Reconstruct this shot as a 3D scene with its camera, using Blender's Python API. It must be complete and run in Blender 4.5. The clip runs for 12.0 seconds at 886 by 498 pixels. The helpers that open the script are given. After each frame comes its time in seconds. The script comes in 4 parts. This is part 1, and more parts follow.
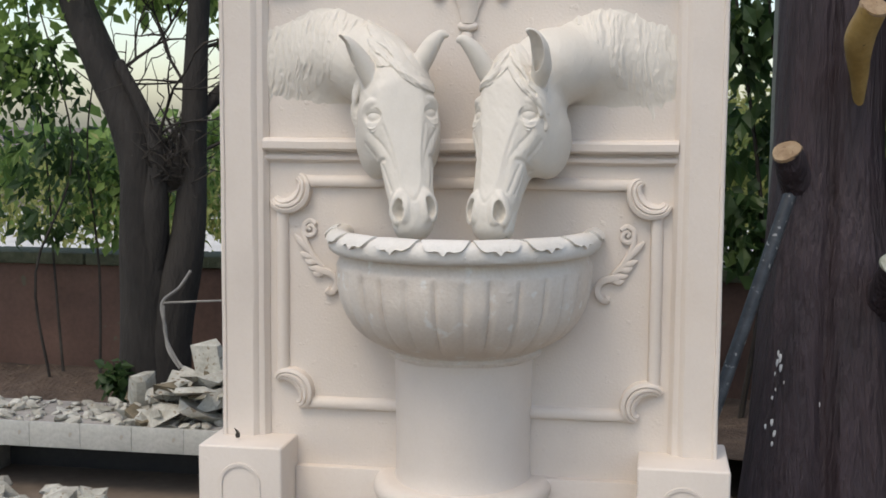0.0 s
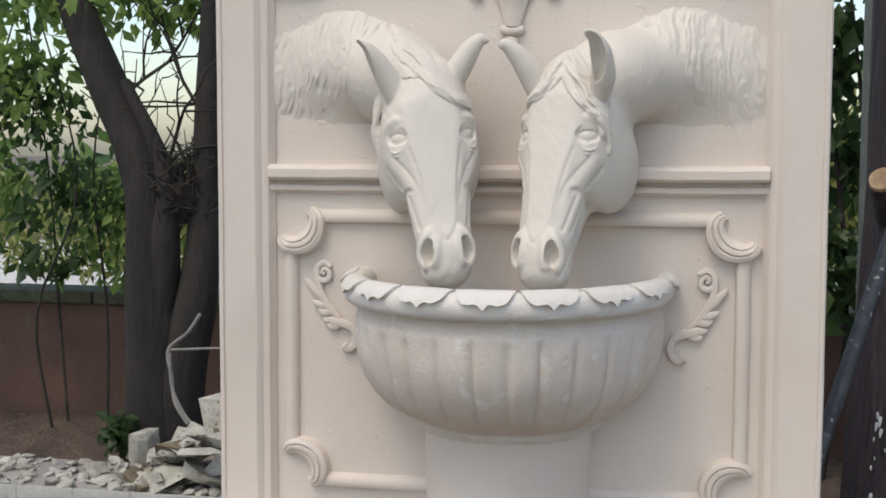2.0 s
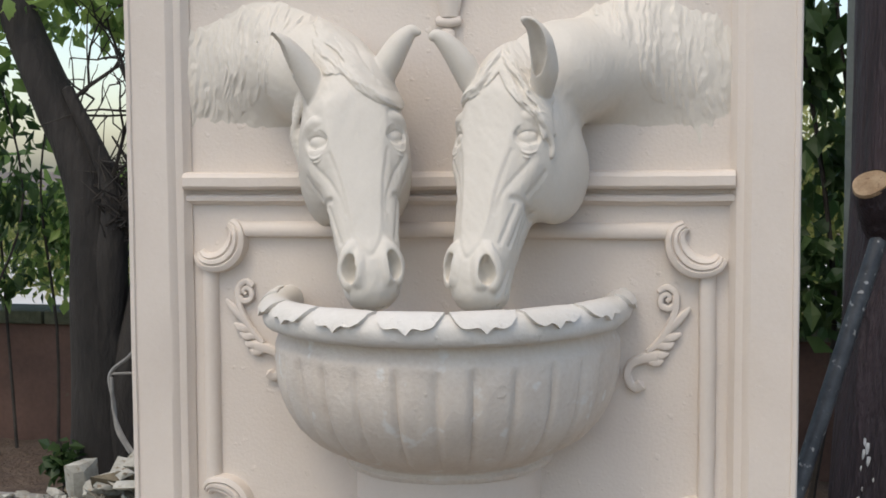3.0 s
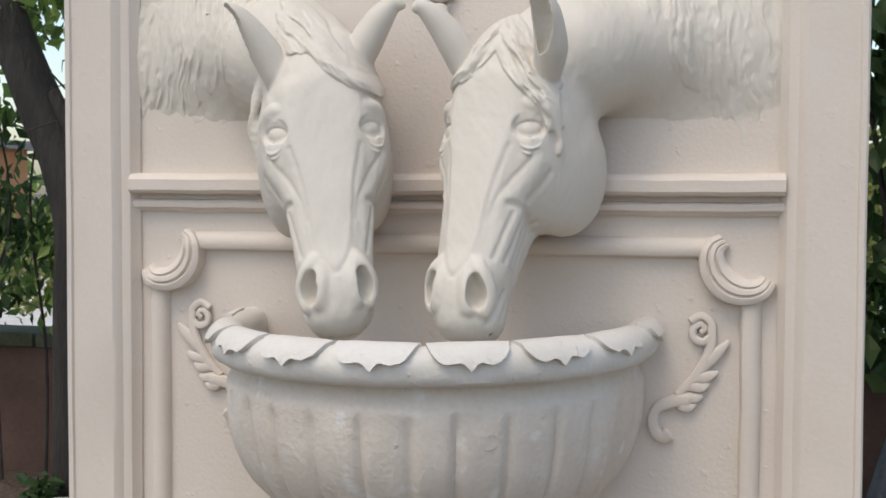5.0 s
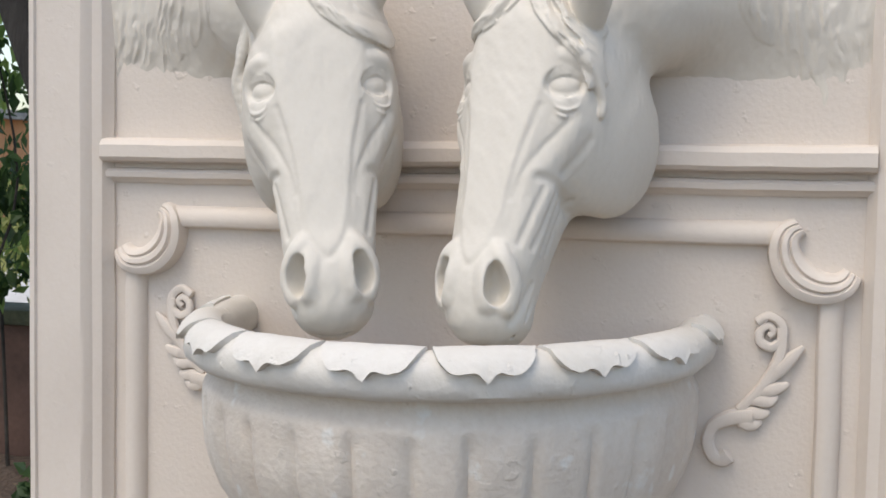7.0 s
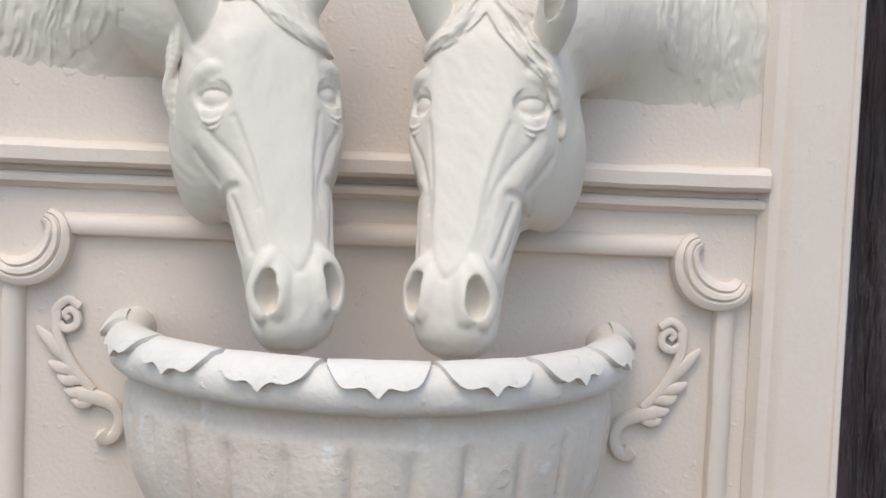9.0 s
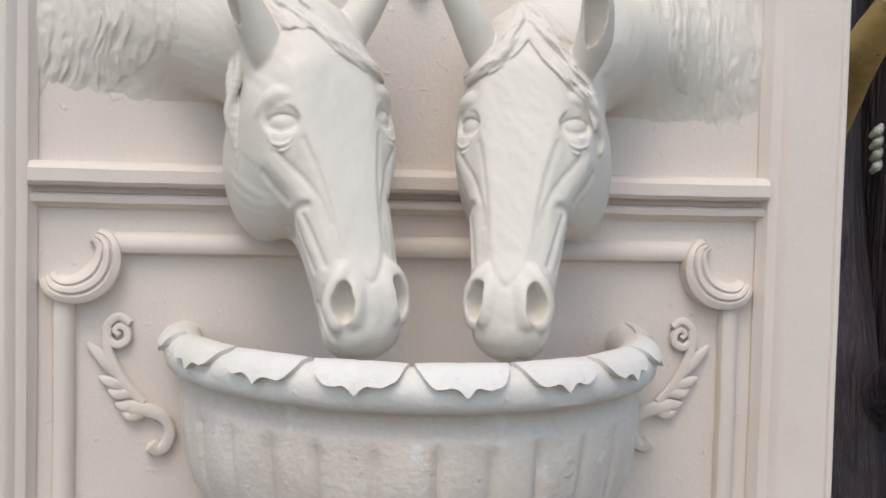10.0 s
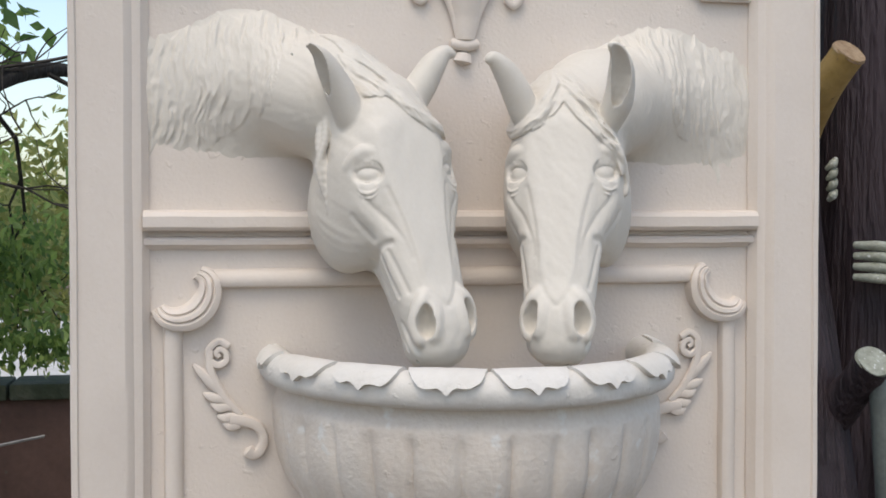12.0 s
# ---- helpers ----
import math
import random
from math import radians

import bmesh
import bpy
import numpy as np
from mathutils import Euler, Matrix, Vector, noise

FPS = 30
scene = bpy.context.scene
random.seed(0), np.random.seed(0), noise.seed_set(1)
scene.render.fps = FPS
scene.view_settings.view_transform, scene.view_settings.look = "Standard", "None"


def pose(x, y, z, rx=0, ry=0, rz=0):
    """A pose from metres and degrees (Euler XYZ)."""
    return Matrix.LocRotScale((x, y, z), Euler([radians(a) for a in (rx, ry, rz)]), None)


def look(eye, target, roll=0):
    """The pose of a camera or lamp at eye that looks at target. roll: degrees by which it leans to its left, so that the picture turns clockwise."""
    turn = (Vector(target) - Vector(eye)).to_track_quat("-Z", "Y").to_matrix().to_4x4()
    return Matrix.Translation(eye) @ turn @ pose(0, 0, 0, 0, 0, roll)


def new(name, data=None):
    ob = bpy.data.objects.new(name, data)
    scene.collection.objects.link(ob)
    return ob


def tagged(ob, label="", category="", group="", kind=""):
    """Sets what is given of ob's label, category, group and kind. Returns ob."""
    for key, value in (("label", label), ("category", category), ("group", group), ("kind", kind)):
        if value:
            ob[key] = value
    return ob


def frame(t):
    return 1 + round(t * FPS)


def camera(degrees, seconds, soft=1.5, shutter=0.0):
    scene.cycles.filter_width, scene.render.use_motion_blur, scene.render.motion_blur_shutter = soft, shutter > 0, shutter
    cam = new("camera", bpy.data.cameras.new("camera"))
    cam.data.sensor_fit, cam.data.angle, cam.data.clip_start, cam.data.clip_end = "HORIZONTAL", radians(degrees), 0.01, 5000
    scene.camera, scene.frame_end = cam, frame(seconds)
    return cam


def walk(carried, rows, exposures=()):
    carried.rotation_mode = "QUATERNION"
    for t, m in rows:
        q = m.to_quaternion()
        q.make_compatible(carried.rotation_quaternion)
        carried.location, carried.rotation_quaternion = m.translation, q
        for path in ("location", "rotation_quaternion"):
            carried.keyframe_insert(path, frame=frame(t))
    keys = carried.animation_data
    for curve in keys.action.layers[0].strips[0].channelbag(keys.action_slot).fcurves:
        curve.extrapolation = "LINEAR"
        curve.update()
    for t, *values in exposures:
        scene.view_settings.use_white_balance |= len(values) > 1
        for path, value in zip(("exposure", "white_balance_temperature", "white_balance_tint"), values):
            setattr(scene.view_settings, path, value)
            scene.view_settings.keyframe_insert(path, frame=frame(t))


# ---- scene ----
cam = camera(40, 12.0, soft=1.7)
walk(cam, [
    (0, look((0.4364, -2.8774, 1.2114), (0.1015, -0.9157, 1.0120), 0.401)),
    (0.5, look((0.4665, -2.7565, 1.2157), (0.1055, -0.7966, 1.0479), 0.430)),
    (1, look((0.4689, -2.6514, 1.2099), (0.0500, -0.7019, 1.0556), 0.114)),
    (1.5, look((0.4254, -2.5374, 1.2005), (-0.0032, -0.5906, 1.0383), 0.017)),
    (2, look((0.3566, -2.3941, 1.2054), (-0.0456, -0.4412, 1.0496), 0.175)),
    (2.5, look((0.3608, -2.2685, 1.1926), (0.0091, -0.3043, 1.0576), 0.133)),
    (3, look((0.4301, -2.1316, 1.1919), (0.0250, -0.1777, 1.0570), -0.296)),
    (5, look((0.4370, -1.7659, 1.1546), (-0.0382, 0.1746, 1.0629), 0.256)),
    (5.5, look((0.4489, -1.6820, 1.1512), (-0.0371, 0.2552, 1.0475), 0.095)),
    (6, look((0.4642, -1.5955, 1.1498), (-0.0446, 0.3358, 1.0439), 0.333)),
    (6.5, look((0.4590, -1.5283, 1.1466), (-0.0743, 0.3957, 1.0286), 0.401)),
    (7, look((0.3988, -1.4885, 1.1449), (-0.1422, 0.4328, 1.0188), 1.005)),
    (7.5, look((0.2736, -1.4548, 1.1438), (-0.0753, 0.5105, 1.0168), 1.816)),
    (9.5, look((-0.0796, -1.5994, 1.1674), (0.0986, 0.3887, 1.0418), 1.944)),
    (10, look((-0.2025, -1.6364, 1.1657), (0.0941, 0.3386, 1.0592), 1.415)),
    (10.5, look((-0.2598, -1.6841, 1.1737), (0.1177, 0.2770, 1.0658), 0.942)),
    (11, look((-0.3055, -1.7842, 1.1752), (0.0836, 0.1763, 1.1050), 0.293)),
    (11.5, look((-0.3508, -1.8683, 1.1741), (0.0390, 0.0927, 1.1234), -0.141)),
    (12, look((-0.4148, -1.9050, 1.1727), (-0.0206, 0.0551, 1.1208), -0.019)),
], exposures=[(0, 0.19, 7190, 8), (3, 0.15, 7170, 8), (6, 0.16, 7170, 8), (6.5, 0.2, 7130, 8), (7, 0.31, 7060, 8), (7.5, 0.43, 7000, 8), (8.5, 0.41, 6980, 8), (9.5, 0.32, 6960, 8), (10.5, 0.26, 6970, 8), (12, 0.19, 7000, 8)])

# ---------------------------------------------------------------- light
world = bpy.data.worlds.new("overcast_sky")
world.use_nodes = True
scene.world = world
wn = world.node_tree.nodes
sky = wn.new("ShaderNodeTexSky")
sky.sky_type = "NISHITA"
sky.sun_disc = False
sky.sun_elevation = radians(62)
sky.sun_rotation = radians(200)
sky.dust_density = 2.0
sky.air_density = 1.0
world.node_tree.links.new(sky.outputs[0], wn["Background"].inputs[0])
wn["Background"].inputs[1].default_value = 0.22
sun = new("sun", bpy.data.lights.new("sun", "SUN"))
sun.data.energy, sun.data.angle, sun.data.color = 0.8, radians(25), (1.0, 0.95, 0.87)
sun.matrix_world = look((-1.2, -2.4, 5.0), (0, 0, 0))


# ---------------------------------------------------------------- materials
def mat(name, base, second, scale=8.0, fine=120.0, rough=0.8, bump=0.3, metal=0.0, third=None, stretch=(1, 1, 1), spots=0.0, depth=0.004, flecks=0.0, grain=0.25):
    """Two colours mixed by a broad noise, grained by a fine one, with relief; spots: share of worn flecks in the third colour."""
    m = bpy.data.materials.new(name)
    m.use_nodes = True
    nt = m.node_tree
    n, l = nt.nodes, nt.links
    b = n["Principled BSDF"]
    tc = n.new("ShaderNodeTexCoord")
    mp = n.new("ShaderNodeMapping")
    mp.inputs["Scale"].default_value = stretch
    l.new(tc.outputs["Object"], mp.inputs[0])
    n1 = n.new("ShaderNodeTexNoise")
    n1.inputs["Scale"].default_value, n1.inputs["Detail"].default_value, n1.inputs["Roughness"].default_value = scale, 5, 0.6
    n2 = n.new("ShaderNodeTexNoise")
    n2.inputs["Scale"].default_value, n2.inputs["Detail"].default_value = fine, 4
    for t in (n1, n2):
        l.new(mp.outputs[0], t.inputs["Vector"])
    r1 = n.new("ShaderNodeValToRGB")
    r1.color_ramp.elements[0].position, r1.color_ramp.elements[1].position = 0.35, 0.68
    r1.color_ramp.elements[0].color, r1.color_ramp.elements[1].color = (*base, 1), (*second, 1)
    l.new(n1.outputs[0], r1.inputs[0])
    mx = n.new("ShaderNodeMix")
    mx.data_type, mx.blend_type = "RGBA", "OVERLAY"
    mx.inputs[0].default_value = grain
    l.new(r1.outputs[0], mx.inputs[6])
    l.new(n2.outputs[0], mx.inputs[7])
    col = mx.outputs[2]
    if third:
        n3 = n.new("ShaderNodeTexNoise")
        n3.inputs["Scale"].default_value, n3.inputs["Detail"].default_value = scale * 3.1, 8
        l.new(mp.outputs[0], n3.inputs["Vector"])
        r3 = n.new("ShaderNodeValToRGB")
        r3.color_ramp.elements[0].position, r3.color_ramp.elements[1].position = 0.72 - spots, 0.78 - spots
        l.new(n3.outputs[0], r3.inputs[0])
        m3 = n.new("ShaderNodeMix")
        m3.data_type = "RGBA"
        l.new(r3.outputs[0], m3.inputs[0])
        l.new(col, m3.inputs[6])
        m3.inputs[7].default_value = (*third, 1)
        col = m3.outputs[2]
    l.new(col, b.inputs["Base Color"])
    b.inputs["Roughness"].default_value, b.inputs["Metallic"].default_value = rough, metal
    ad = n.new("ShaderNodeMath")
    ad.operation = "MULTIPLY_ADD"
    l.new(n1.outputs[0], ad.inputs[0])
    ad.inputs[1].default_value = 1.5
    l.new(n2.outputs[0], ad.inputs[2])
    height = ad.outputs[0]
    if flecks:
        n4 = n.new("ShaderNodeTexNoise")
        n4.inputs["Scale"].default_value, n4.inputs["Detail"].default_value = 42, 3
        l.new(mp.outputs[0], n4.inputs["Vector"])
        r4 = n.new("ShaderNodeValToRGB")
        r4.color_ramp.elements[0].position, r4.color_ramp.elements[1].position = 0.64, 0.69
        l.new(n4.outputs[0], r4.inputs[0])
        a4 = n.new("ShaderNodeMath")
        a4.operation = "MULTIPLY_ADD"
        l.new(r4.outputs[0], a4.inputs[0])
        a4.inputs[1].default_value = flecks * 4
        l.new(height, a4.inputs[2])
        height = a4.outputs[0]
    bp = n.new("ShaderNodeBump")
    bp.inputs["Strength"].default_value, bp.inputs["Distance"].default_value = bump, depth
    l.new(height, bp.inputs["Height"])
    l.new(bp.outputs[0], b.inputs["Normal"])
    return m


def leaf_mat(name, a, b2):
    m = bpy.data.materials.new(name)
    m.use_nodes = True
    n, l = m.node_tree.nodes, m.node_tree.links
    b = n["Principled BSDF"]
    g = n.new("ShaderNodeNewGeometry")
    r = n.new("ShaderNodeValToRGB")
    r.color_ramp.elements[0].color, r.color_ramp.elements[1].color = (*a, 1), (*b2, 1)
    l.new(g.outputs["Random Per Island"], r.inputs[0])
    l.new(r.outputs[0], b.inputs["Base Color"])
    b.inputs["Roughness"].default_value = 0.45
    tr = n.new("ShaderNodeBsdfTranslucent")
    l.new(r.outputs[0], tr.inputs[0])
    mx = n.new("ShaderNodeMixShader")
    mx.inputs[0].default_value = 0.55
    l.new(b.outputs[0], mx.inputs[1])
    l.new(tr.outputs[0], mx.inputs[2])
    l.new(mx.outputs[0], n["Material Output"].inputs[0])
    return m


PLASTER = mat("painted_plaster", (0.615, 0.545, 0.48), (0.66, 0.59, 0.525), 4, 160, 0.7, 0.10, flecks=0.5, grain=0.05, third=(0.55, 0.48, 0.42), spots=-0.03)
PANEL = mat("scarred_panel_plaster", (0.615, 0.545, 0.48), (0.66, 0.59, 0.525), 4, 160, 0.7, 0.22, flecks=3.4, grain=0.05, third=(0.55, 0.48, 0.42), spots=-0.03)
CAST = mat("cast_stone_paint", (0.595, 0.550, 0.482), (0.635, 0.590, 0.520), 6, 170, 0.62, 0.07, grain=0.05)
BASIN = mat("washed_cast_stone", (0.575, 0.505, 0.435), (0.64, 0.585, 0.52), 7, 140, 0.75, 0.4, third=(0.66, 0.64, 0.60), spots=0.10, grain=0.12, flecks=0.12)
RIMPAINT = mat("washed_rim_paint", (0.60, 0.565, 0.51), (0.65, 0.62, 0.575), 9, 120, 0.75, 0.28, flecks=0.5, grain=0.08)
BARK = mat("painted_bark", (0.021, 0.0125, 0.0155), (0.042, 0.026, 0.031), 16, 75, 0.65, 0.9, stretch=(1, 1, 0.12), third=(0.09, 0.07, 0.077), spots=0.0, depth=0.02)
TREEBARK = mat("tree_bark", (0.014, 0.012, 0.0105), (0.034, 0.029, 0.025), 9, 60, 0.9, 0.8, stretch=(1, 1, 0.3), depth=0.012)
CUT = mat("cut_wood_paint", (0.22, 0.14, 0.075), (0.36, 0.26, 0.16), 25, 120, 0.7, 0.4, third=(0.15, 0.08, 0.04), spots=0.1)
OCHRE = mat("ochre_paint", (0.30, 0.19, 0.055), (0.40, 0.27, 0.10), 12, 80, 0.5, 0.4, third=(0.12, 0.08, 0.04), spots=0.06)
ROPE = mat("rope_paint", (0.20, 0.21, 0.16), (0.36, 0.37, 0.31), 30, 150, 0.55, 0.3, third=(0.6, 0.6, 0.58), spots=0.1)
POLE = mat("grey_pole_paint", (0.10, 0.115, 0.105), (0.15, 0.165, 0.15), 10, 100, 0.6, 0.3)
STEEL = mat("old_steel", (0.03, 0.034, 0.04), (0.07, 0.078, 0.085), 18, 120, 0.5, 0.4, 0.3, third=(0.30, 0.30, 0.29), spots=0.10)
TILE = mat("glazed_white_tile", (0.36, 0.355, 0.325), (0.45, 0.44, 0.41), 9, 90, 0.4, 0.15, third=(0.33, 0.30, 0.25), spots=0.06)
CONCRETE = mat("dusty_concrete", (0.27, 0.25, 0.23), (0.38, 0.36, 0.33), 6, 70, 0.9, 0.5, third=(0.2, 0.17, 0.14), spots=0.08)
RUBBLE = mat("broken_plaster", (0.30, 0.285, 0.24), (0.50, 0.485, 0.43), 14, 90, 0.9, 0.6, third=(0.22, 0.17, 0.12), spots=0.1)
LITTER = mat("brown_debris", (0.10, 0.08, 0.05), (0.2, 0.165, 0.11), 20, 90, 0.95, 0.8, third=(0.3, 0.28, 0.22), spots=0.05)
SOIL = mat("garden_soil", (0.060, 0.040, 0.030), (0.12, 0.085, 0.062), 8, 60, 0.95, 1.0, third=(0.2, 0.15, 0.10), spots=0.05, depth=0.02)
REDWALL = mat("red_garden_wall", (0.085, 0.047, 0.035), (0.125, 0.070, 0.052), 5, 50, 0.9, 0.5, third=(0.10, 0.09, 0.06), spots=0.06)
MOSS = mat("mossy_coping", (0.05, 0.06, 0.035), (0.10, 0.105, 0.07), 10, 60, 0.9, 0.8, depth=0.01)
ROAD = mat("pale_road", (0.50, 0.48, 0.44), (0.60, 0.58, 0.54), 2, 30, 0.9, 0.3)
PALE = mat("dusty_ground", (0.115, 0.088, 0.068), (0.17, 0.135, 0.105), 2, 30, 0.9, 0.3)
ORANGE = mat("orange_render", (0.55, 0.25, 0.11), (0.62, 0.31, 0.15), 3, 40, 0.85, 0.3)
# near-black colour for the shade in the void under the bench
BENCHSHADE = mat("underbench_shade", (0.02, 0.02, 0.022), (0.035, 0.034, 0.034), 5, 40, 0.8, 0.3)
CABLE = mat("grey_cable", (0.16, 0.15, 0.14), (0.26, 0.25, 0.23), 20, 100, 0.6, 0.1)
LEAF = leaf_mat("leaf_green", (0.08, 0.16, 0.045), (0.34, 0.47, 0.13))
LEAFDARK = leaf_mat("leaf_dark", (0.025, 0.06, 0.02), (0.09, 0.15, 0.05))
# lit version of the leaf green: sun on the brush is in its colour
LEAFLIT = leaf_mat("leaf_sunlit", (0.17, 0.22, 0.06), (0.42, 0.42, 0.15))
TWIG = mat("dry_twig", (0.022, 0.018, 0.015), (0.05, 0.042, 0.035), 12, 60, 0.9, 0.4)
FLECK = mat("white_fleck", (0.5, 0.5, 0.5), (0.65, 0.65, 0.64), 30, 100, 0.8, 0.2)


# ---------------------------------------------------------------- mesh helpers
def part(name, bm, material, parent=None, label="", smooth=40):
    """Link a bmesh as one mesh object, smooth but for edges sharper than that many degrees."""
    bmesh.ops.recalc_face_normals(bm, faces=bm.faces)
    for e in bm.edges:
        e.smooth = len(e.link_faces) == 2 and e.calc_face_angle(0) < radians(smooth)
    for f in bm.faces:
        f.smooth = True
    me = bpy.data.meshes.new(name)
    bm.to_mesh(me)
    bm.free()
    me.materials.append(material)
    ob = new(name, me)
    ob.parent = parent
    return tagged(ob, label)


def raw(name, verts, faces, material, parent=None, label="", smooth=True):
    me = bpy.data.meshes.new(name)
    me.from_pydata(verts, [], faces)
    me.materials.append(material)
    if smooth:
        me.polygons.foreach_set("use_smooth", np.ones(len(me.polygons), bool))
    ob = new(name, me)
    ob.parent = parent
    return tagged(ob, label)


def thing(name, label, category, at=(0, 0, 0), group="", kind=""):
    ob = new(name)
    ob.location = at
    return tagged(ob, label, category, group, kind)


def box(bm, x0, x1, y0, y1, z0, z1, bevel=0.0, seg=2):
    r = bmesh.ops.create_cube(bm, size=1, matrix=Matrix.LocRotScale(((x0 + x1) / 2, (y0 + y1) / 2, (z0 + z1) / 2), None, (x1 - x0, y1 - y0, z1 - z0)))
    if bevel:
        es = list({e for v in r["verts"] for e in v.link_edges})
        bmesh.ops.bevel(bm, geom=es, offset=bevel, segments=seg, affect="EDGES", profile=0.5)
    return bm


def tube(bm, pts, radii, sides=10, flat=1.0, flat_axis=(0, 1, 0), cap=True, wob=0.0, seed=0):
    """A tapered tube along points, rounded off at its ends; flat squeezes it along flat_axis."""
    pts = [Vector(p) for p in pts]
    fa = Vector(flat_axis)
    if not hasattr(radii, "__len__"):
        radii = [radii] * len(pts)
    rings = []
    side = None
    for i, p in enumerate(pts):
        d = (pts[min(i + 1, len(pts) - 1)] - pts[max(i - 1, 0)]).normalized()
        if side is None:
            side = d.orthogonal().normalized()
        side = (side - d * side.dot(d)).normalized()
        up = d.cross(side)
        ring = []
        for k in range(sides):
            a = 2 * math.pi * k / sides
            o = (side * math.cos(a) + up * math.sin(a)) * radii[i]
            if wob:
                q = p + o
                o *= 1 + wob * noise.noise(Vector((q.x * 7 + seed, q.y * 7, q.z * 2.2))) + wob * 0.6 * noise.noise(Vector((q.x * 22 + seed, q.y * 22, q.z * 4)))
            o -= fa * o.dot(fa) * (1 - flat)
            ring.append(bm.verts.new(p + o))
        rings.append(ring)
    for r0, r1 in zip(rings, rings[1:]):
        for k in range(sides):
            bm.faces.new((r0[k], r0[(k + 1) % sides], r1[(k + 1) % sides], r1[k]))
    if cap:
        for ring, p, q, r in ((rings[0], pts[0], pts[1], radii[0]), (rings[-1], pts[-1], pts[-2], radii[-1])):
            c = bm.verts.new(p + (p - q).normalized() * r * 0.5)
            for k in range(sides):
                bm.faces.new((ring[k], ring[(k + 1) % sides], c))
    return bm


def curve(pts, n=6):
    """Points along a smooth curve through pts."""
    P = [Vector(p) for p in pts]
    P = [2 * P[0] - P[1], *P, 2 * P[-1] - P[-2]]
    out = []
    for i in range(1, len(P) - 2):
        for k in range(n):
            t = k / n
            a, b, c, d = P[i - 1:i + 3]
            out.append(0.5 * ((2 * b) + (c - a) * t + (2 * a - 5 * b + 4 * c - d) * t * t + (3 * b - a - 3 * c + d) * t ** 3))
    return out + [P[-2]]


def taper(pts, values):
    return np.interp(np.linspace(0, 1, len(pts)), np.linspace(0, 1, len(values)), values).tolist()


def sweep(bm, profile, path, closed=False):
    """Sweep an open or closed profile of (across, out) along a path of (point, across direction); out is -y."""
    rings = []
    for p, a in path:
        rings.append([bm.verts.new(Vector(p) + Vector(a) * u + Vector((0, -v, 0))) for u, v in profile])
    n = len(profile)
    for r0, r1 in zip(rings, rings[1:]):
        for k in range(n if closed else n - 1):
            bm.faces.new((r0[k], r0[(k + 1) % n], r1[(k + 1) % n], r1[k]))
    for r in (rings[0], rings[-1]):
        if n > 2:
            bm.faces.new(r)
    return bm


